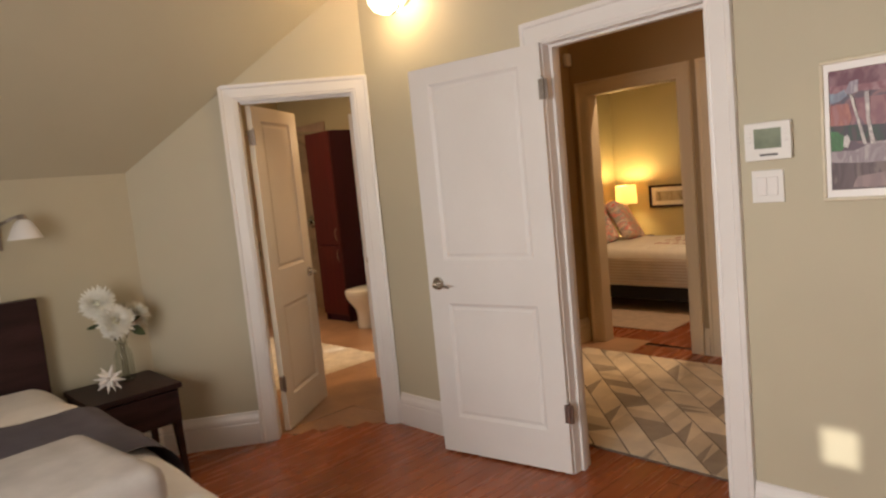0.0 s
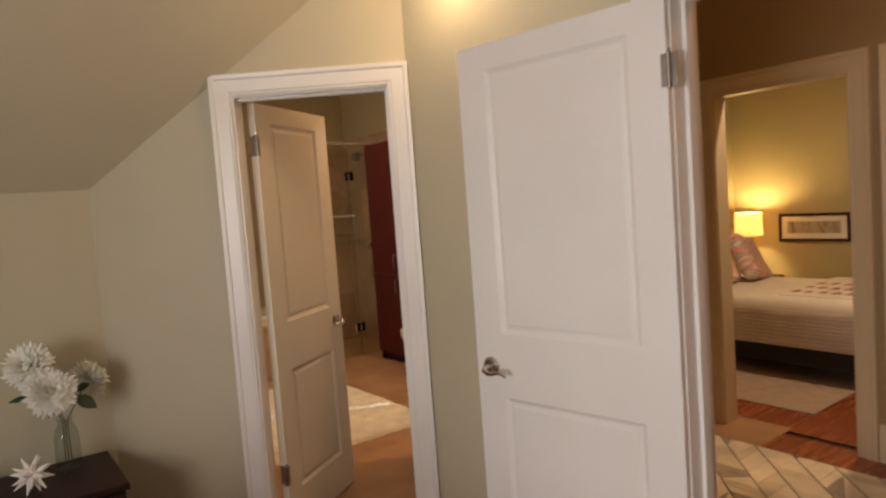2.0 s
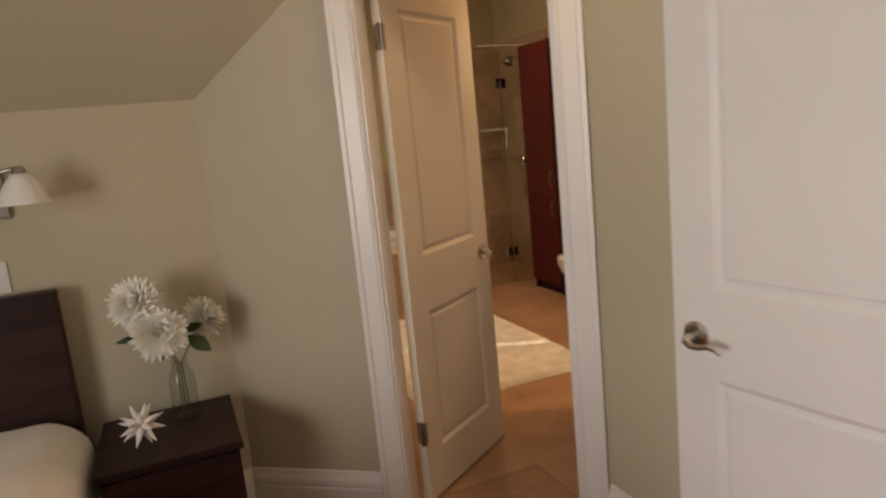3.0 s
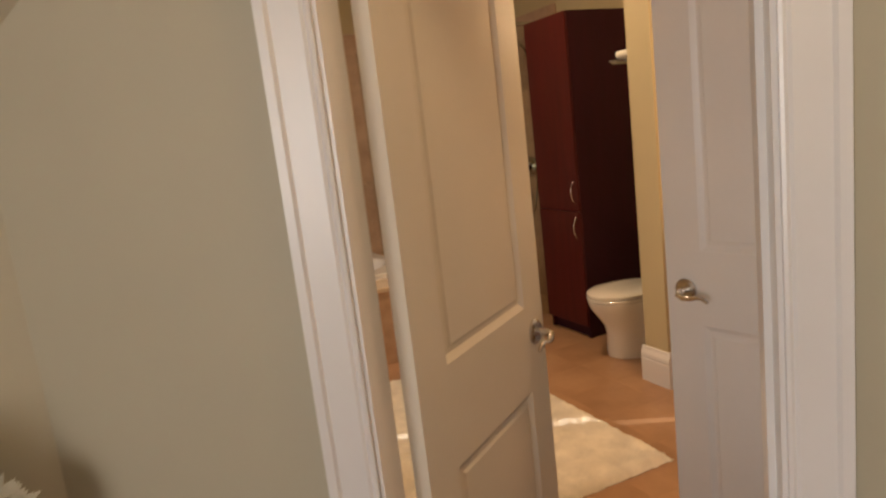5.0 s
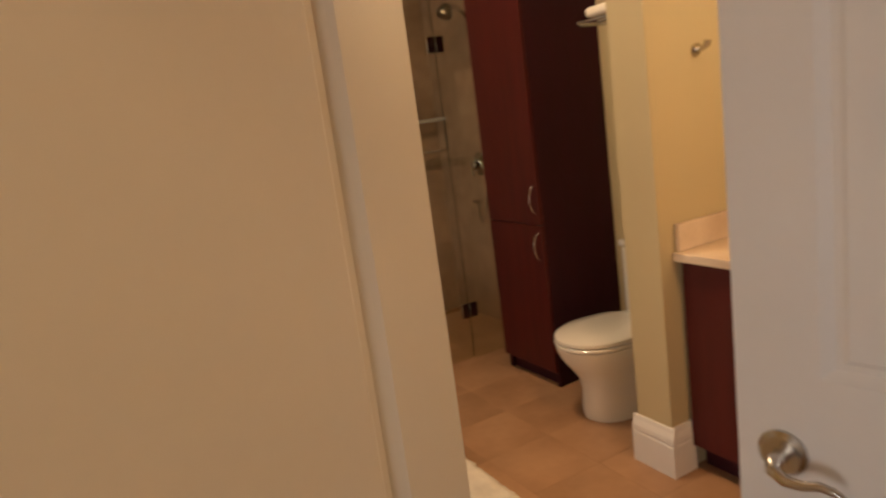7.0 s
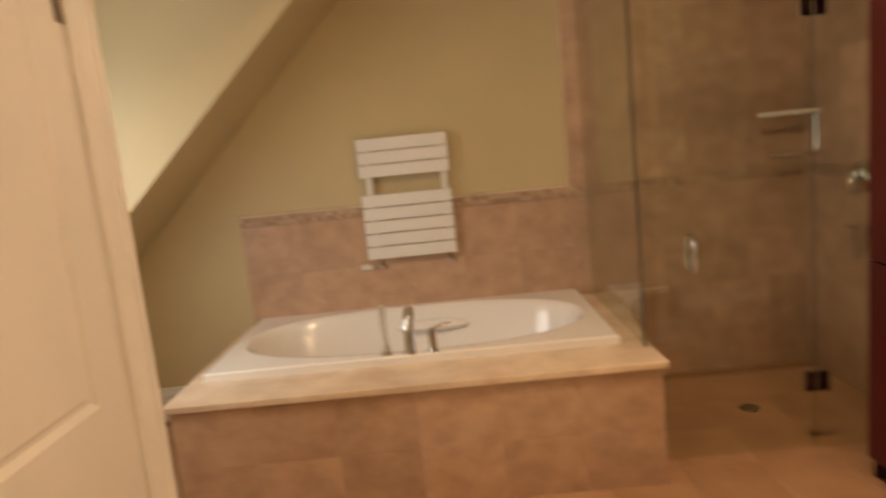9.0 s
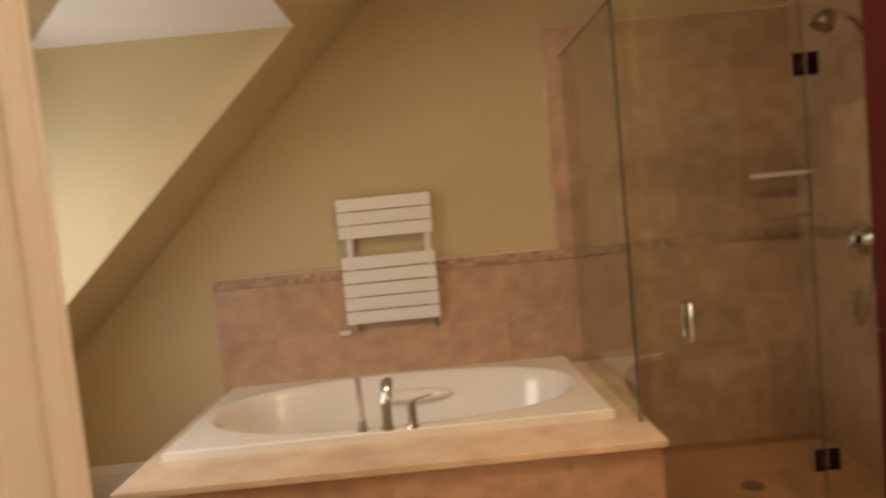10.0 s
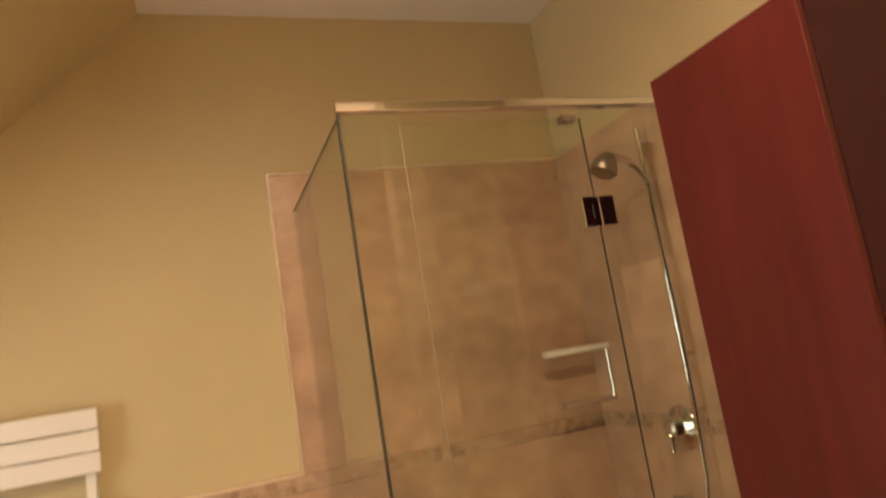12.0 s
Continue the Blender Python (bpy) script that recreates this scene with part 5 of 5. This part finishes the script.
for x, y in ((5.05, 0.26), (5.38, 0.26), (5.05, 0.64), (5.38, 0.64)):
    part("leg", boxes((x, y, 0.012, x + 0.04, y + 0.04, 0.099)), ESPRESSO, nt2)
gl2 = thing("table_lamp", "lit table lamp with a cream drum shade", "lamp", pose(5.20, 0.45, 0.5905))
part("foot", turned([(0.0, 0.0), (0.075, 0.0), (0.075, 0.015), (0.03, 0.03), (0.022, 0.06), (0.032, 0.14), (0.022, 0.24), (0.012, 0.28), (0.012, 0.40), (0.0, 0.40)]), CERAM, gl2, "white ceramic lamp foot", True)
part("shade", turned([(0.125, 0.40), (0.118, 0.615), (0.116, 0.615), (0.123, 0.40)], sides=36), SHADE_LIT, gl2, "glowing cream drum shade", True)
gp = thing("framed_print", "wide dark-framed landscape print with a cream mat", "picture", pose(5.45, -0.041, 0.914, 0, 0, -90))
part("mat", boxes((-0.29, -0.014, 0.025, 0.29, -0.004, 0.235)), LINEN, gp, "cream mat")
part("print", boxes((-0.235, -0.018, 0.075, 0.235, -0.0145, 0.185)), painting_mat("faded_landscape", [(0.16, 0.11, 0.06), (0.3, 0.24, 0.15), (0.42, 0.36, 0.25), (0.22, 0.17, 0.1)], 5), gp)
for d in ((-0.315, -0.03, 0.0, 0.315, -0.002, 0.025), (-0.315, -0.03, 0.235, 0.315, -0.002, 0.26), (-0.315, -0.03, 0.025, -0.29, -0.002, 0.235), (0.29, -0.03, 0.025, 0.315, -0.002, 0.235)):
    part("frame_side", soft(boxes(d), 0.004, 1), ESPRESSO, gp)
gc = thing("guest_carpet", "pale low-pile rug beside the guest bed", "rug")
part("weave", soft(boxes((3.33, -0.95, 0.001, 5.4, 0.55, 0.011)), 0.004, 1), RUST, gc)

# ---- floors and tiles, piece by piece ----
floor_wood = built("floor_wood", boxes((-3.32, -5.62, -0.12, 2.97, 0.46, -0.012), (2.97, -5.62, -0.12, 7.8, 0.85, -0.002)), GROOVE, "bed under the wooden floor", "floor")
guest_floor = built("floor_guest", boxes((2.972, -5.5, -0.0015, 5.45, 0.73, 0.0)), FLOORW, "red oak floor of the guest room", "floor")
board = mesh_of("board", boxes((0.0008, -0.0492, -0.0125, 0.9992, 0.0492, 0.0)), FLOORW)


def d_limit(y):
    """Where the slanting wall's middle stands at this y."""
    p = D @ Vector((0, 0.06, 0))
    return p.x + (p.y - y) / 0.75


rng = random.Random(21)
y = -5.45
while y < 0.36:
    hi = min(2.91, d_limit(y) if y > -0.52 else 2.91)
    if y > -0.44 and hi > 0.75:
        hi = min(hi, 0.75)
    x = -3.2 - rng.uniform(0, 1.2)
    while x < hi:
        ln = rng.uniform(1.3, 2.1)
        a, b = max(x, -3.2), min(x + ln, hi)
        if b - a > 0.02:
            ob = new("plank", board)
            ob.parent = floor_wood
            ob.location, ob.scale = (a, y, 0.0), (b - a, 1.0, 1.0)
        x += ln
    y += 0.1

floor_bath = built("floor_bath", prism([at_d(0.0, 0.06), at_d(0.86, 0.06), (0.80, -0.44), (2.95, -0.44), (2.95, 4.15), (-1.2, 4.15), (-1.2, 2.0), (-0.6, 1.0)], -0.10, -0.003, 'z'), GROUT_FLOOR, "grout bed under the bathroom tile", "floor")


def tile_field(parent, m, w, h, tw, th, mat, joint=0.0004, thick=0.008, name="tile"):
    """Lays tiles over a w x h field in the plane x, z of m, facing -y."""
    me = mesh_of(name, boxes((0.0, -thick, 0.0, 1.0, 0.0, 1.0)), mat)
    rows = math.ceil(h / th - 1e-6)
    cols = math.ceil(w / tw - 1e-6)
    for j in range(rows):
        for i in range(cols):
            a, b = i * tw + joint, min((i + 1) * tw, w) - joint
            c, d = j * th + joint, min((j + 1) * th, h) - joint
            if b - a < 0.01 or d - c < 0.01:
                continue
            ob = new(name, me)
            ob.parent = parent
            ob.matrix_world = m @ Matrix.LocRotScale((a, 0, c), None, (b - a, 1 + 0.05 * random.random(), d - c))


me = mesh_of("tile", boxes((0.0004, 0.0004, -0.003, 0.3296, 0.3296, 0.0)), TILE_FLOOR)
for i in range(-4, 10):
    for j in range(-2, 13):
        x, y = 0.06 + i * 0.33, -0.30 + j * 0.33
        cx, cy = x + 0.165, y + 0.165
        inside = (0.6 * cx + 0.8 * (cy - 0.007) > 0.12 + 0.12 and cx > -1.25 and cx < 2.95 and cy < 4.2 and (cx > -0.05 or cy > 1.95))
        if inside:
            ob = new("tile", me)
            ob.parent = floor_bath
            ob.location = (x, y, 0.0003 * random.random())
wall_tiles = tagged(thing("wall_tiling", "beige travertine wall tiling around tub and shower", "wall tiles"), kind="structure")
part("backing", boxes((-0.353, 4.088, 0.53, 1.525, 4.099, 1.100), (1.525, 4.088, 0.0, 2.861, 4.099, 2.325), (2.850, 3.07, 0.0, 2.861, 4.088, 2.325)), GROUT, wall_tiles)
tile_field(wall_tiles, pose(-0.353, 4.088, 0.53), 1.878, 0.570, 0.313, 0.285, TILE)
tile_field(wall_tiles, pose(1.525, 4.088, 0.53), 1.325, 0.570, 0.33, 0.285, TILE)
tile_field(wall_tiles, pose(1.525, 4.088, 1.158), 1.325, 1.167, 0.33, 0.292, TILE)
tile_field(wall_tiles, pose(1.642, 4.088, 0.0), 1.208, 0.530, 0.33, 0.265, TILE)
tile_field(wall_tiles, pose(2.850, 4.08, 0, 0, 0, -90), 1.01, 1.100, 0.336, 0.275, TILE)
tile_field(wall_tiles, pose(2.850, 4.08, 1.158, 0, 0, -90), 1.01, 1.167, 0.336, 0.292, TILE)
tile_field(wall_tiles, pose(-0.365, 2.890, 0.0), 1.985, 0.499, 0.331, 0.2495, TILE)
tile_field(wall_tiles, pose(1.612, 2.90, 0, 0, 0, 90), 1.18, 0.499, 0.295, 0.2495, TILE)
part("border", boxes((-0.353, 4.079, 1.102, 2.842, 4.0985, 1.156), (2.841, 3.07, 1.102, 2.8605, 4.078, 1.156)), LISTEL, wall_tiles, "mosaic border strip")
rng = random.Random(33)
chips = bmesh.new()
for row in range(2):
    z = 1.104 + 0.0255 * row
    for m, length in ((pose(-0.353, 4.079, 0), 3.19), (pose(2.841, 4.076, 0, 0, 0, -90), 1.0)):
        x = 0.002
        while x < length - 0.012:
            w = min(rng.uniform(0.016, 0.048), length - x)
            h = rng.uniform(0.019, 0.0245)
            box(chips, x, -rng.uniform(0.001, 0.004), z, x + w - 0.002, 0.002, z + h, m=m)
            x += w
tagged(part("mosaic_chips", chips, CHIPS, wall_tiles, "small uneven stone mosaic chips"), kind="stuff")
part("edge_trim", boxes((-0.362, 4.076, 1.157, 1.516, 4.0985, 1.168), (1.516, 4.074, 1.157, 1.5245, 4.0985, 2.335), (1.525, 4.074, 2.3265, 2.845, 4.0985, 2.336)), SLAB, wall_tiles, "pale pencil trim")
built("ground", boxes((-400, -400, -0.5, 400, 400, -0.3)), material("far_ground", (0.12, 0.12, 0.08), 0.9, scale=0.3, fine=4), "ground outside the house", "ground")
